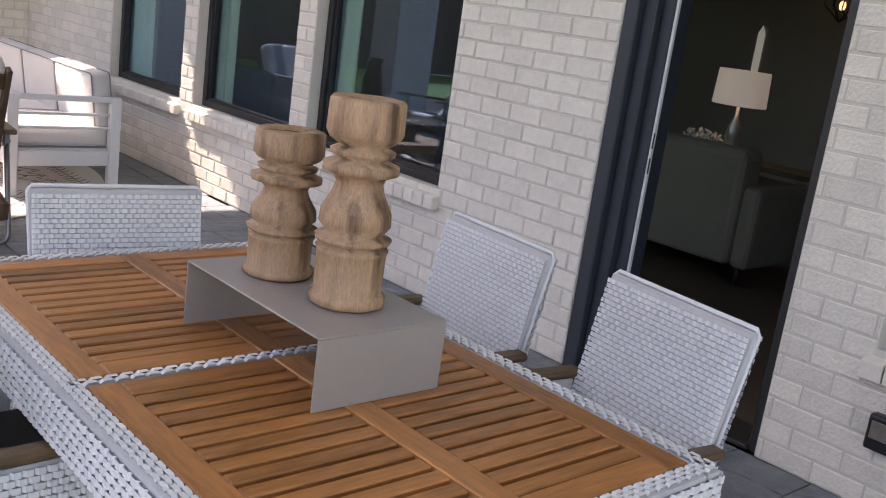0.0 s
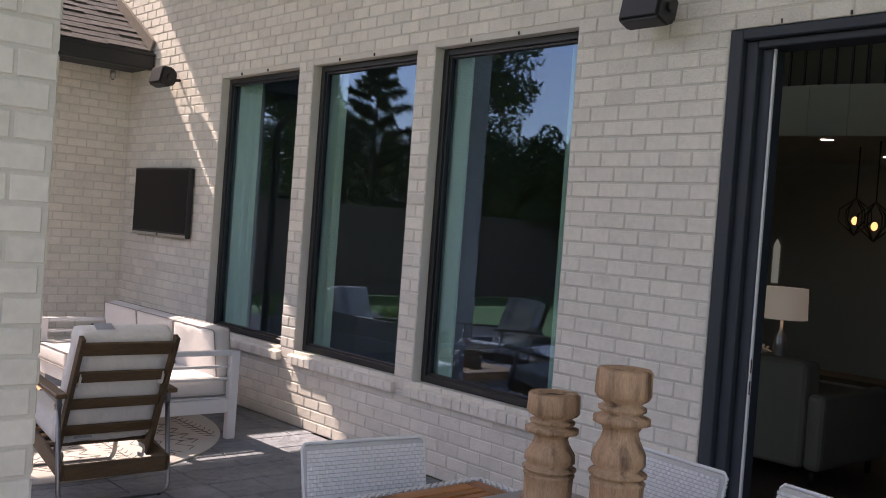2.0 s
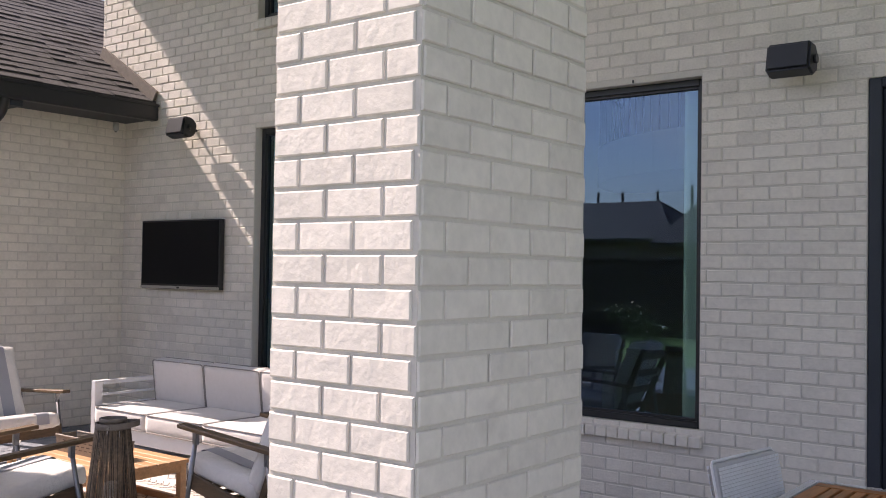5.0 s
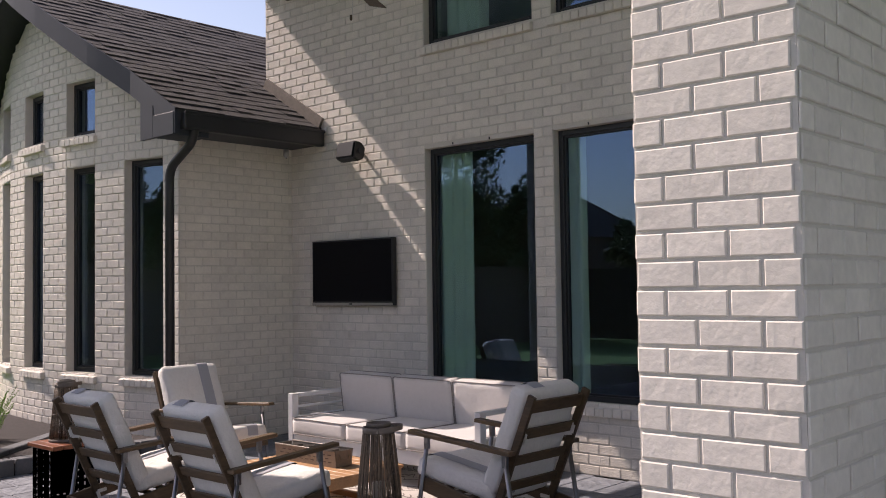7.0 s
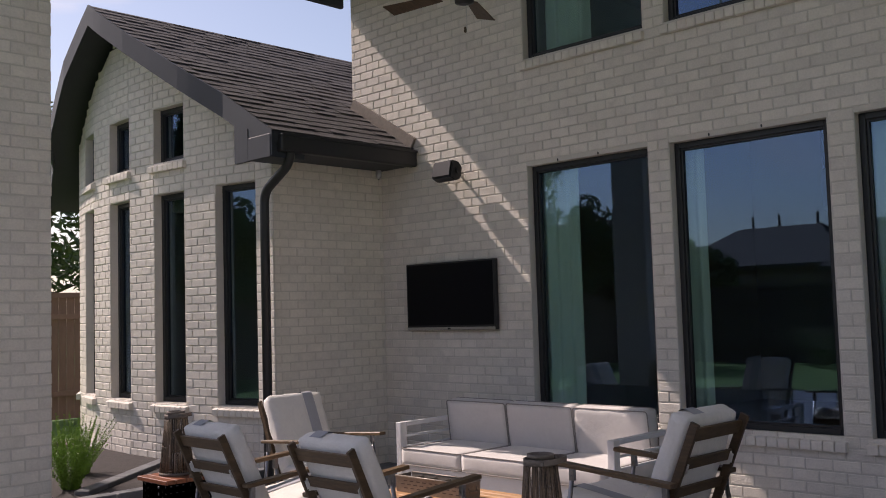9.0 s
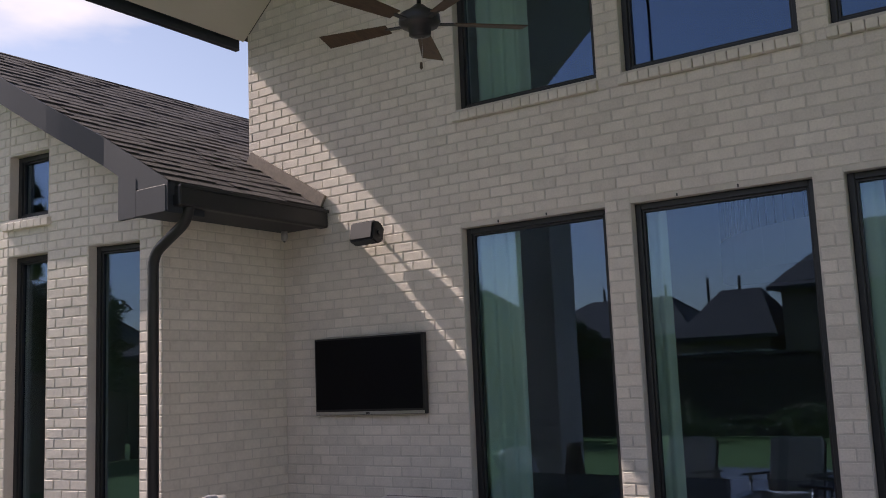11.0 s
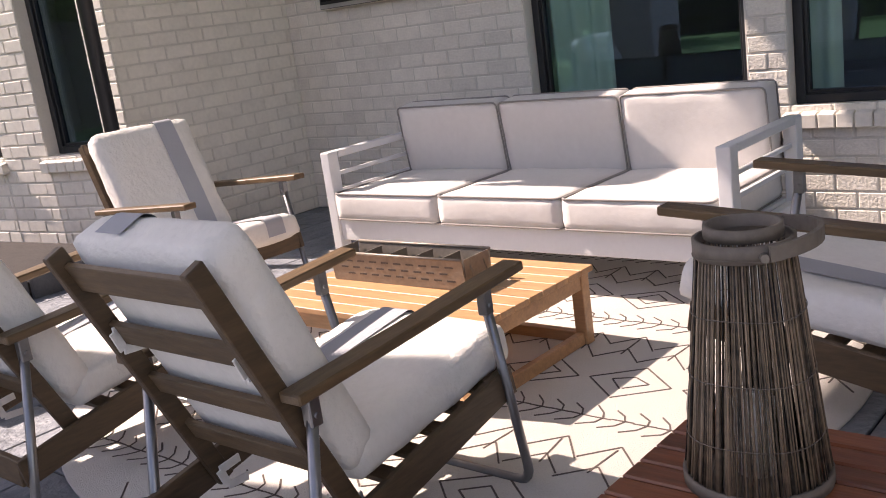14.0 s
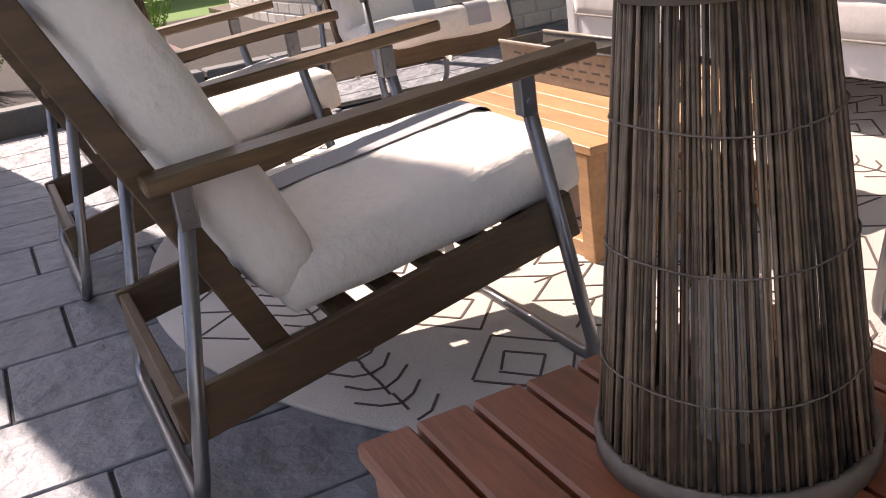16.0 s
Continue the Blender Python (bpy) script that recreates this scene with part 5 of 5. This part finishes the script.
for k in range(5):
    bm = B()
    xa = 0.25 + k * 0.28
    box(bm, -0.18, 0.18, -0.07, 0.07, 0.0, 0.14, 0.008, 1, pose(xa + 0.1, 10.45 + k * 0.22, 0.0, 0, 0, 38))
    part("stone", bm, EDGING, edging)


def fern(x, y, z, n, h, label):
    f = thing("foxtail_fern", label, "plant", pose(x, y, z), "ferns in the bed")
    frng = random.Random(int(x * 100 + y))
    bm = B()
    for k in range(n):
        a = frng.uniform(0, 2 * math.pi)
        out = frng.uniform(0.05, 0.36) * h / 0.6
        hh = h * frng.uniform(0.65, 1.05) * (1 - 0.35 * out)
        base = Vector((0.06 * math.cos(a), 0.06 * math.sin(a), 0))
        tip = Vector((out * math.cos(a), out * math.sin(a), hh))
        mid = base.lerp(tip, 0.5) + Vector((0, 0, hh * 0.12))
        for s in range(26):
            t = s / 25
            p = (1 - t) ** 2 * base + 2 * t * (1 - t) * mid + t * t * tip
            ln = 0.035 * (1 - 0.75 * t) + 0.006
            for q in range(4):
                d = Vector((frng.uniform(-1, 1), frng.uniform(-1, 1), frng.uniform(0.2, 1.2))).normalized()
                side = d.cross(Vector((frng.uniform(-1, 1), frng.uniform(-1, 1), 0.2))).normalized() * 0.005
                v = [bm.verts.new(p - side), bm.verts.new(p + side), bm.verts.new(p + d * ln)]
                bm.faces.new(v)
    part("fronds", bm, FERN, f, "upright bright green fronds")


fern(0.30, 10.75, 0.10, 90, 0.68, "bright green foxtail fern in dark mulch")
fern(-0.35, 11.0, 0.10, 40, 0.58, "bright green foxtail fern beside the pillar")
fern(-0.75, 10.6, 0.10, 70, 0.55, "bright green foxtail fern behind the stone edging")
fern(0.75, 11.5, 0.10, 36, 0.50, "smaller bright green foxtail fern by the bay")


def perforated_table(m):
    """Side table: black perforated metal sides, red wooden top."""
    t = thing("perforated_side_table", "black perforated metal side table with red wood top", "side table", None)
    s, h = 0.18, 0.40
    for k in range(4):
        rot = Matrix.Rotation(radians(90 * k), 4, "Z")
        bm = B()
        cols, rws = 7, 8
        # one sheet with square holes
        cw, rh = 2 * s / cols, h / rws
        xs = [-s] + [v for c in range(cols) for v in (-s + c * cw + 0.016, -s + (c + 1) * cw - 0.016)] + [s]
        zs = [0.0] + [v for c in range(rws) for v in (c * rh + 0.012, (c + 1) * rh - 0.012)] + [h]
        grid = [[bm.verts.new((x, -s, z)) for z in zs] for x in xs]
        for i in range(len(xs) - 1):
            for j in range(len(zs) - 1):
                if not (i % 2 and j % 2):
                    bm.faces.new((grid[i][j], grid[i + 1][j], grid[i + 1][j + 1], grid[i][j + 1]))
        bmesh.ops.solidify(bm, geom=bm.faces[:], thickness=0.004)
        bmesh.ops.transform(bm, matrix=rot, verts=bm.verts)
        part("panel", bm, PLASTIC, t)
    for k in range(5):
        w = 2 * (s + 0.03) / 5
        bm = B()
        box(bm, -s - 0.03 + k * w + 0.002, -s - 0.03 + (k + 1) * w - 0.002, -s - 0.03, s + 0.03, h + 0.001, h + 0.032, 0.003)
        part("slat", bm, REDWOOD, t)
    t.matrix_world = m
    return t


perforated_table(pose(0.20, 8.74, 0, 0, 0, 0))
copy_thing(first_lantern, pose(0.21, 8.76, 0.433, 0, 0, 10))

# cedar fence beyond the bay
def fence(name, a, b, h, mat, label, pieces):
    f = thing(name, label, "fence", kind="structure")
    a, b = Vector((*a, 0)), Vector((*b, 0))
    d = (b - a).normalized()
    n = int((b - a).length / 0.145)
    if pieces:
        bm = B()
        box(bm, 0, 0.138, -0.01, 0.01, -0.1, h, 0.003)
        me = mesh_of("board", bm, mat)
        for k in range(n):
            ob = new("board", me)
            ob.parent = f
            ob.matrix_world = Matrix.Translation(a + d * 0.145 * k) @ Matrix.Rotation(math.atan2(d.y, d.x), 4, "Z")
    else:
        bm = B()
        rot = Matrix.Rotation(math.atan2(d.y, d.x), 4, "Z")
        for k in range(n):
            box(bm, 0, 0.138, -0.01, 0.01, -0.1, h, 0, 1, Matrix.Translation(a + d * 0.145 * k) @ rot)
        part("boards", bm, mat, f, kind="stuff")
    for z in (0.35, h - 0.35, h + 0.03):
        bm = B()
        bar(bm, a + Vector((0, 0, z)) - Vector((d.y, -d.x, 0)) * -0.035, b + Vector((0, 0, z)) - Vector((d.y, -d.x, 0)) * -0.035, 0.05, 0.09)
        part("rail", bm, mat, f)
    return f


fence("cedar_fence", (-14.9, 19.0), (9.0, 19.0), 2.05, FENCE, "tall reddish cedar board fence", True)
fence("garden_fence", (-15.0, -22.0), (-15.0, 19.0), 2.0, FENCE_FAR, "dark weathered board fence across the lawn", False)


def leaf_cloud(bm, centre, radii, n, size, frng, long=1.6):
    for _ in range(n):
        while True:
            p = Vector((frng.uniform(-1, 1), frng.uniform(-1, 1), frng.uniform(-1, 1)))
            if p.length <= 1:
                break
        p = Vector(centre) + Vector((p.x * radii[0], p.y * radii[1], p.z * radii[2]))
        d = Vector((frng.gauss(0, 1), frng.gauss(0, 1), frng.gauss(0, 0.7))).normalized()
        s = d.cross(Vector((frng.gauss(0, 1), frng.gauss(0, 1), frng.gauss(0, 1)))).normalized()
        k = size * frng.uniform(0.6, 1.3)
        v = [bm.verts.new(p - d * k * long), bm.verts.new(p + s * k * 0.5), bm.verts.new(p + d * k * long), bm.verts.new(p - s * k * 0.5)]
        bm.faces.new(v)


def broad_tree(x, y, h, label, mat, seed, spread=0.26):
    t = thing("tree", label, "tree", pose(x, y, -0.12))
    frng = random.Random(seed)
    bm = B()
    tube(bm, [(0, 0, 0), (0.05, 0.03, h * 0.35), (0.0, 0.1, h * 0.7), (0.05, 0.1, h * 0.9)], 0.14, 9, 0.03)
    tips = []
    for k in range(9):
        a = k * 2.4
        z = h * (0.3 + 0.06 * k)
        r = h * spread * (1 - 0.07 * k)
        tip = (r * math.cos(a), r * math.sin(a), z + h * 0.14)
        tube(bm, [(0.03, 0.05, z), (tip[0] * 0.5, tip[1] * 0.5, z + h * 0.09), tip], 0.05, 6, 0.012)
        tips.append(tip)
    part("trunk", bm, BARK, t)
    bm = B()
    for tip in tips + [(0.05, 0.1, h * 0.95), (0.1, -0.2, h * 0.8)]:
        for q in range(5):
            c = (tip[0] + frng.gauss(0, 0.38 * spread * h), tip[1] + frng.gauss(0, 0.38 * spread * h), tip[2] + frng.gauss(0, 0.07 * h))
            leaf_cloud(bm, c, (h * 0.10, h * 0.10, h * 0.08), 150, 0.08, frng)
    part("crown", bm, mat, t)


def pine_tree(x, y, h, label, seed):
    t = thing("pine_tree", label, "tree", pose(x, y, -0.12))
    frng = random.Random(seed)
    bm = B()
    tube(bm, [(0, 0, 0), (0.02, 0.05, h * 0.5), (0, 0, h)], 0.15, 9, 0.02)
    sprays = []
    for k in range(64):
        z = h * (0.12 + 0.86 * k / 64)
        r = (h - z) * 0.30 * frng.uniform(0.7, 1.15) + 0.2
        a = k * 2.4 + frng.uniform(-0.6, 0.6)
        tip = Vector((r * math.cos(a), r * math.sin(a), z + 0.28 * r))
        tube(bm, [(0, 0, z), tip * 0.5 + Vector((0, 0, z * 0.5 - 0.03)), tip], 0.025, 5, 0.006)
        sprays.append((Vector((0, 0, z)), tip))
    part("trunk", bm, BARK, t)
    bm = B()
    for a, b in sprays:
        for q in range(7):
            c = a.lerp(b, 0.3 + 0.12 * q)
            for _ in range(56):
                d = Vector((frng.gauss(0, 1), frng.gauss(0, 1), frng.gauss(0.4, 1))).normalized()
                s = d.cross(Vector((0.3, 0.2, 1))).normalized() * 0.032
                k = frng.uniform(0.18, 0.38)
                bm.faces.new([bm.verts.new(c - s), bm.verts.new(c + s), bm.verts.new(c + d * k)])
    part("crown", bm, NEEDLE, t)


pine_tree(-13.0, 27.6, 8.6, "tall green pine tree by the fence", 1)
pine_tree(-13.0, 30.9, 8.0, "bushy green pine tree by the fence", 2)
pine_tree(-13.2, 33.6, 8.4, "tall green pine tree behind the fence", 12)
broad_tree(-13.2, 22.2, 8.6, "leafy dark broadleaf tree behind the fence", LEAF, 3, 0.13)
broad_tree(-13.4, 19.6, 4.5, "bushy dark broadleaf tree beside a taller one", LEAF, 13, 0.20)
for k, (x, y, h) in enumerate(((-17.0, 25.0, 5.2), (-17.6, 28.5, 5.8), (-17.0, 32.0, 5.6), (-17.8, 36.0, 6.2), (-17.4, 40.5, 6.0))):
    broad_tree(x, y, h, "dense dark broadleaf tree beyond the fence", LEAF_DARK, 20 + k)
broad_tree(-16.6, 17.4, 3.3, "smaller leafy tree by the fence", LEAF, 4)
broad_tree(-13.8, 4.4, 3.4, "young leafy garden tree", LEAF, 9)
broad_tree(4.4, 22.4, 6.0, "leafy tree behind the cedar fence", LEAF, 5)
broad_tree(-5.0, 22.5, 6.0, "leafy tree behind the cedar fence", LEAF, 6)

# shrub border along the far fence
for k, (x, y, s) in enumerate(((-13.6, 9.8, 0.9), (-13.4, 12.4, 1.0), (-13.7, 5.2, 0.8), (-13.5, 3.6, 0.75), (-13.7, 1.2, 0.8), (-13.4, -0.9, 0.7), (-13.6, 7.3, 0.85))):
    sh = thing("shrub", "rounded leafy green shrub with pale flowers", "shrub", pose(x, y, -0.12), "shrubs along the fence")
    frng = random.Random(40 + k)
    bm = B()
    for q in range(9):
        leaf_cloud(bm, (frng.gauss(0, 0.35 * s), frng.gauss(0, 0.45 * s), frng.uniform(0.2, 0.75) * s), (0.34 * s, 0.34 * s, 0.28 * s), 130, 0.045, frng)
    part("leaves", bm, LEAF, sh)
    bm = B()
    for q in range(2):
        leaf_cloud(bm, (frng.gauss(0, 0.3 * s), frng.gauss(0, 0.3 * s), 0.85 * s), (0.5 * s, 0.5 * s, 0.2 * s), 50, 0.03, frng, 1.0)
    part("flowers", bm, PETAL, sh, "pale cream flowers")


def neighbour(x, y, w, d, h, rise, label, seed):
    """A brick house with a gable roof whose ridge runs along y, chimney vents and windows on the side towards the garden."""
    ho = thing("neighbour_house", label, "house", pose(x, y, -0.12))
    bm = B()
    box(bm, -d / 2, d / 2, -w / 2, w / 2, 0, h)
    part("wall", bm, HOUSE_BRICK, ho)
    bm = B()
    o, hip = 0.4, min(2.2, 0.38 * w)
    for pts in (((-d / 2 - o, h - 0.1), (0, h + rise)), ((0, h + rise), (d / 2 + o, h - 0.1))):
        (xa, za), (xb, zb) = pts
        slope = [(xa, -w / 2 - o, za), (xb, -w / 2 - o + (hip if xb == 0 else 0), zb), (xb, w / 2 + o - (hip if xb == 0 else 0), zb), (xa, w / 2 + o, za)]
        if xa == 0:
            slope = [(xa, -w / 2 - o + hip, za), (xb, -w / 2 - o, zb), (xb, w / 2 + o, zb), (xa, w / 2 + o - hip, za)]
        lo = [bm.verts.new(p) for p in slope]
        hi = [bm.verts.new((p[0], p[1], p[2] + 0.15)) for p in slope]
        bm.faces.new(lo[::-1])
        bm.faces.new(hi)
        for k in range(4):
            j = (k + 1) % 4
            bm.faces.new((lo[k], lo[j], hi[j], hi[k]))
    for s in (-1, 1):
        e = [(-d / 2 - o, s * (w / 2 + o), h - 0.05), (d / 2 + o, s * (w / 2 + o), h - 0.05), (0, s * (w / 2 + o - hip), h + rise + 0.1)]
        bm.faces.new([bm.verts.new(p) for p in e])
    bmesh.ops.recalc_face_normals(bm, faces=bm.faces)
    roof = part("roof", bm, HOUSE_ROOF, ho)
    for vx, vy in ((-0.6, -1.5), (-0.5, 0.2), (-0.4, 1.4)):
        bm = B()
        tube(bm, [(vx, vy, h + rise * 0.7), (vx, vy, h + rise + 0.7)], 0.06, 8)
        part("vent_pipe", bm, HOUSE_ROOF, roof)
    for k in range(4):
        yy = -w / 2 + w * (k + 0.5) / 4
        for z0 in ((0.9, 3.7) if h > 4.5 else (0.9,)):
            bm = B()
            box(bm, d / 2 - 0.02, d / 2 + 0.05, yy - 0.6, yy + 0.6, z0, z0 + 1.5, 0.01)
            win = part("window", bm, WHITE_METAL, ho)
            bm = B()
            box(bm, d / 2 + 0.051, d / 2 + 0.058, yy - 0.5, yy + 0.5, z0 + 0.1, z0 + 1.4)
            part("pane", bm, TV_BLACK, win)


neighbour(-28.6, 5.6, 14.6, 9.0, 4.5, 2.6, "tan brick neighbour house with brown hipped roof", 1)
neighbour(-26.0, 14.9, 3.0, 4.0, 2.9, 1.7, "small tan brick outbuilding with a steep roof", 4)
neighbour(-26.0, -11.0, 13.0, 9.0, 4.6, 3.0, "tan brick neighbour house with steep grey roof", 2)
neighbour(-30.0, 21.2, 7.4, 6.0, 3.2, 1.7, "low tan brick neighbour house beyond the fence", 5)
neighbour(-30.0, 31.5, 9.0, 7.0, 4.0, 2.0, "tan brick neighbour house behind pine trees", 3)


# ---- living room seen through the glass and the open door ----
room_sofa = thing("room_sofa", "grey-beige upholstered sofa inside the living room", "sofa")
bm = B()
box(bm, 5.9, 6.8, 3.2, 5.4, 0.12, 0.45, 0.05, 3)
part("seat", bm, ROOM_CLOTH, room_sofa)
bm = B()
box(bm, 5.7, 5.95, 3.2, 5.4, 0.12, 0.90, 0.06, 3)
part("backrest", bm, ROOM_CLOTH, room_sofa)
for y in (3.06, 5.4):
    bm = B()
    box(bm, 5.72, 6.8, y, y + 0.14, 0.12, 0.68, 0.05, 3)
    part("arm", bm, ROOM_CLOTH, room_sofa)
for x in (5.8, 6.7):
    for y in (3.15, 5.45):
        bm = B()
        tube(bm, [(x, y, 0.0), (x, y, 0.13)], 0.025, 8)
        part("foot", bm, PLASTIC, room_sofa)

console = thing("console_table", "dark wooden console table behind the sofa", "table")
bm = B()
box(bm, 6.9, 7.3, 3.0, 4.6, 0.64, 0.68, 0.004)
part("top", bm, WALNUT_Y, console)
for x in (6.94, 7.22):
    for y in (3.05, 4.5):
        bm = B()
        box(bm, x, x + 0.045, y, y + 0.045, 0.0, 0.639)
        part("leg", bm, WALNUT, console)

lamp = thing("table_lamp", "glass table lamp with white drum shade", "lamp", pose(7.05, 4.165, 0.681))
bm = B()
lathe(bm, [(0.07, 0.0), (0.07, 0.02), (0.03, 0.05), (0.06, 0.15), (0.05, 0.26), (0.015, 0.33), (0.012, 0.42)], 20)
part("base", bm, SILVER, lamp)
bm = B()
lathe(bm, [(0.212, 0.42), (0.216, 0.425), (0.205, 0.70), (0.20, 0.70), (0.21, 0.42)], 32)
part("shade", bm, SHADE, lamp, "white drum shade")

flowers = thing("flower_bowl", "bowl of white flowers on the console", "flowers", pose(7.02, 4.42, 0.681))
bm = B()
lathe(bm, [(0.05, 0.0), (0.11, 0.05), (0.12, 0.08), (0.10, 0.075)], 20)
part("bowl", bm, SILVER, flowers)
bm = B()
leaf_cloud(bm, (0, 0, 0.13), (0.16, 0.16, 0.06), 90, 0.03, random.Random(8), 0.9)
part("blossoms", bm, CANVAS, flowers, "white blossoms")

picture = thing("framed_picture", "framed pale picture on the living room wall", "picture", pose(IN_X1 - 0.03, 4.6, 1.75))
bm = B()
for y0, y1, z0, z1 in ((-0.45, -0.40, -0.55, 0.55), (0.40, 0.45, -0.55, 0.55), (-0.40, 0.40, 0.50, 0.55), (-0.40, 0.40, -0.55, -0.50)):
    box(bm, 0, 0.028, y0, y1, z0, z1, 0.003)
part("frame", bm, WALNUT_Y, picture)
bm = B()
box(bm, 0.012, 0.026, -0.40, 0.40, -0.50, 0.50)
part("print", bm, ROOM_CLOTH, picture)

# slim far window; its pane glows in place of the daylight outside
far = thing("window_20", "slim bright window at the far end of the living room", "window", pose(IN_X1 - 0.01, 6.77, 1.57), kind="structure")
bm = B()
lo, hi = [], []
for y, z in ((-0.05, -0.30), (0.05, -0.30), (0.05, 0.22), (0.0, 0.32), (-0.05, 0.22)):
    lo.append(bm.verts.new((0, y, z)))
    hi.append(bm.verts.new((-0.008, y, z)))
bm.faces.new(hi)
bm.faces.new(lo[::-1])
for k in range(5):
    bm.faces.new((lo[k], lo[(k + 1) % 5], hi[(k + 1) % 5], hi[k]))
part("pane", bm, glow("daylight_glow_pane", (0.75, 0.85, 0.80), 0.06), far)

# round balcony with a dark railing
balcony = thing("balcony", "curved plaster balcony with dark iron railing indoors", "balcony", kind="structure")
bm = B()
n = 24
cx, cy, rr = 11.4, 5.2, 3.0
ring = [(cx - rr * math.sin(math.pi * k / n), cy - rr * math.cos(math.pi * k / n)) for k in range(n + 1)]
for (xa, ya), (xb, yb) in zip(ring, ring[1:]):
    bar(bm, (xa, ya, 3.17), (xb, yb, 3.17), 0.06, 0.52)
lo = [bm.verts.new((x, y, 2.915)) for x, y in ring]
bm.faces.new(lo)
part("slab_edge", bm, CEILING, balcony)
for k in range(0, 61):
    a = math.pi * k / 60
    x, y = cx - rr * math.sin(a), cy - rr * math.cos(a)
    if x < IN_X1 - 0.05:
        bm = B()
        box(bm, x - 0.01, x + 0.01, y - 0.01, y + 0.01, 3.431, 4.3)
        part("baluster", bm, PLASTIC, balcony)
bm = B()
tube(bm, [(x, y, 4.32) for x, y in ring], 0.03, 8)
part("handrail", bm, PLASTIC, balcony)


def pendant(x, y, z, label):
    p = thing("pendant_lamp", label, "lamp", pose(x, y, z), "pendant lamps")
    bm = B()
    tube(bm, [(0, 0, 0.25), (0, 0, IN_Z - z - 0.001)], 0.008, 6)
    part("stem", bm, PLASTIC, p)
    for k in range(6):
        a = math.pi * k / 3
        bm = B()
        tube(bm, [(0, 0, 0.25), (0.16 * math.cos(a), 0.16 * math.sin(a), 0.12), (0.17 * math.cos(a), 0.17 * math.sin(a), 0.0), (0, 0, -0.16)], 0.008, 6)
        part("rib", bm, PLASTIC, p)
    bm = B()
    bmesh.ops.create_icosphere(bm, subdivisions=2, radius=0.034)
    for v in bm.verts:
        v.co.z *= 1.4
    part("bulb", bm, BULB, p, "warm glowing bulb")


pendant(9.0, 4.30, 2.03, "dark iron cage pendant with warm bulb")
pendant(9.5, 4.75, 2.10, "dark iron cage pendant with warm bulb")
for x, y, z in ((5.4, 4.1, IN_Z), (7.0, 5.8, IN_Z), (8.76, 4.76, 2.914), (10.5, 4.88, 2.914)):
    r = thing("recessed_light", "small round recessed ceiling light", "ceiling light", pose(x, y, z), "recessed lights")
    bm = B()
    lathe(bm, [(0.07, -0.006), (0.085, -0.004), (0.085, 0.0)], 20)
    part("trim", bm, WHITE_METAL, r)
    bm = B()
    lathe(bm, [(0.06, -0.010), (0.06, -0.0065)], 20)
    part("diffuser", bm, SPOT, r)

# ---- pieces of walls and paving ----
lay_pieces()
bm_far = B()
near_count = 0
for x0, x1, y0, y1 in far_slabs:
    w, d = round(x1 - x0, 3), round(y1 - y0, 3)
    cx_, cy_ = (x0 + x1) / 2, (y0 + y1) / 2
    if -1.6 < cx_ < 3.4 and 4.2 < cy_ < 9.95 and near_count < 300:
        key = (w, d)
        if key not in slab_meshes:
            slab_meshes[key] = mesh_of("paving_slab", slab(B(), w - 0.009, d - 0.009), STONE)
        ob = new("paving_slab", slab_meshes[key])
        ob.parent = floor
        ob.location = (cx_, cy_, 0)
        near_count += 1
    else:
        k = len(bm_far.verts)
        box(bm_far, x0 + 0.004, x1 - 0.004, y0 + 0.004, y1 - 0.004, -0.0125, -0.001)
part("paving", bm_far, STONE, floor, kind="stuff")
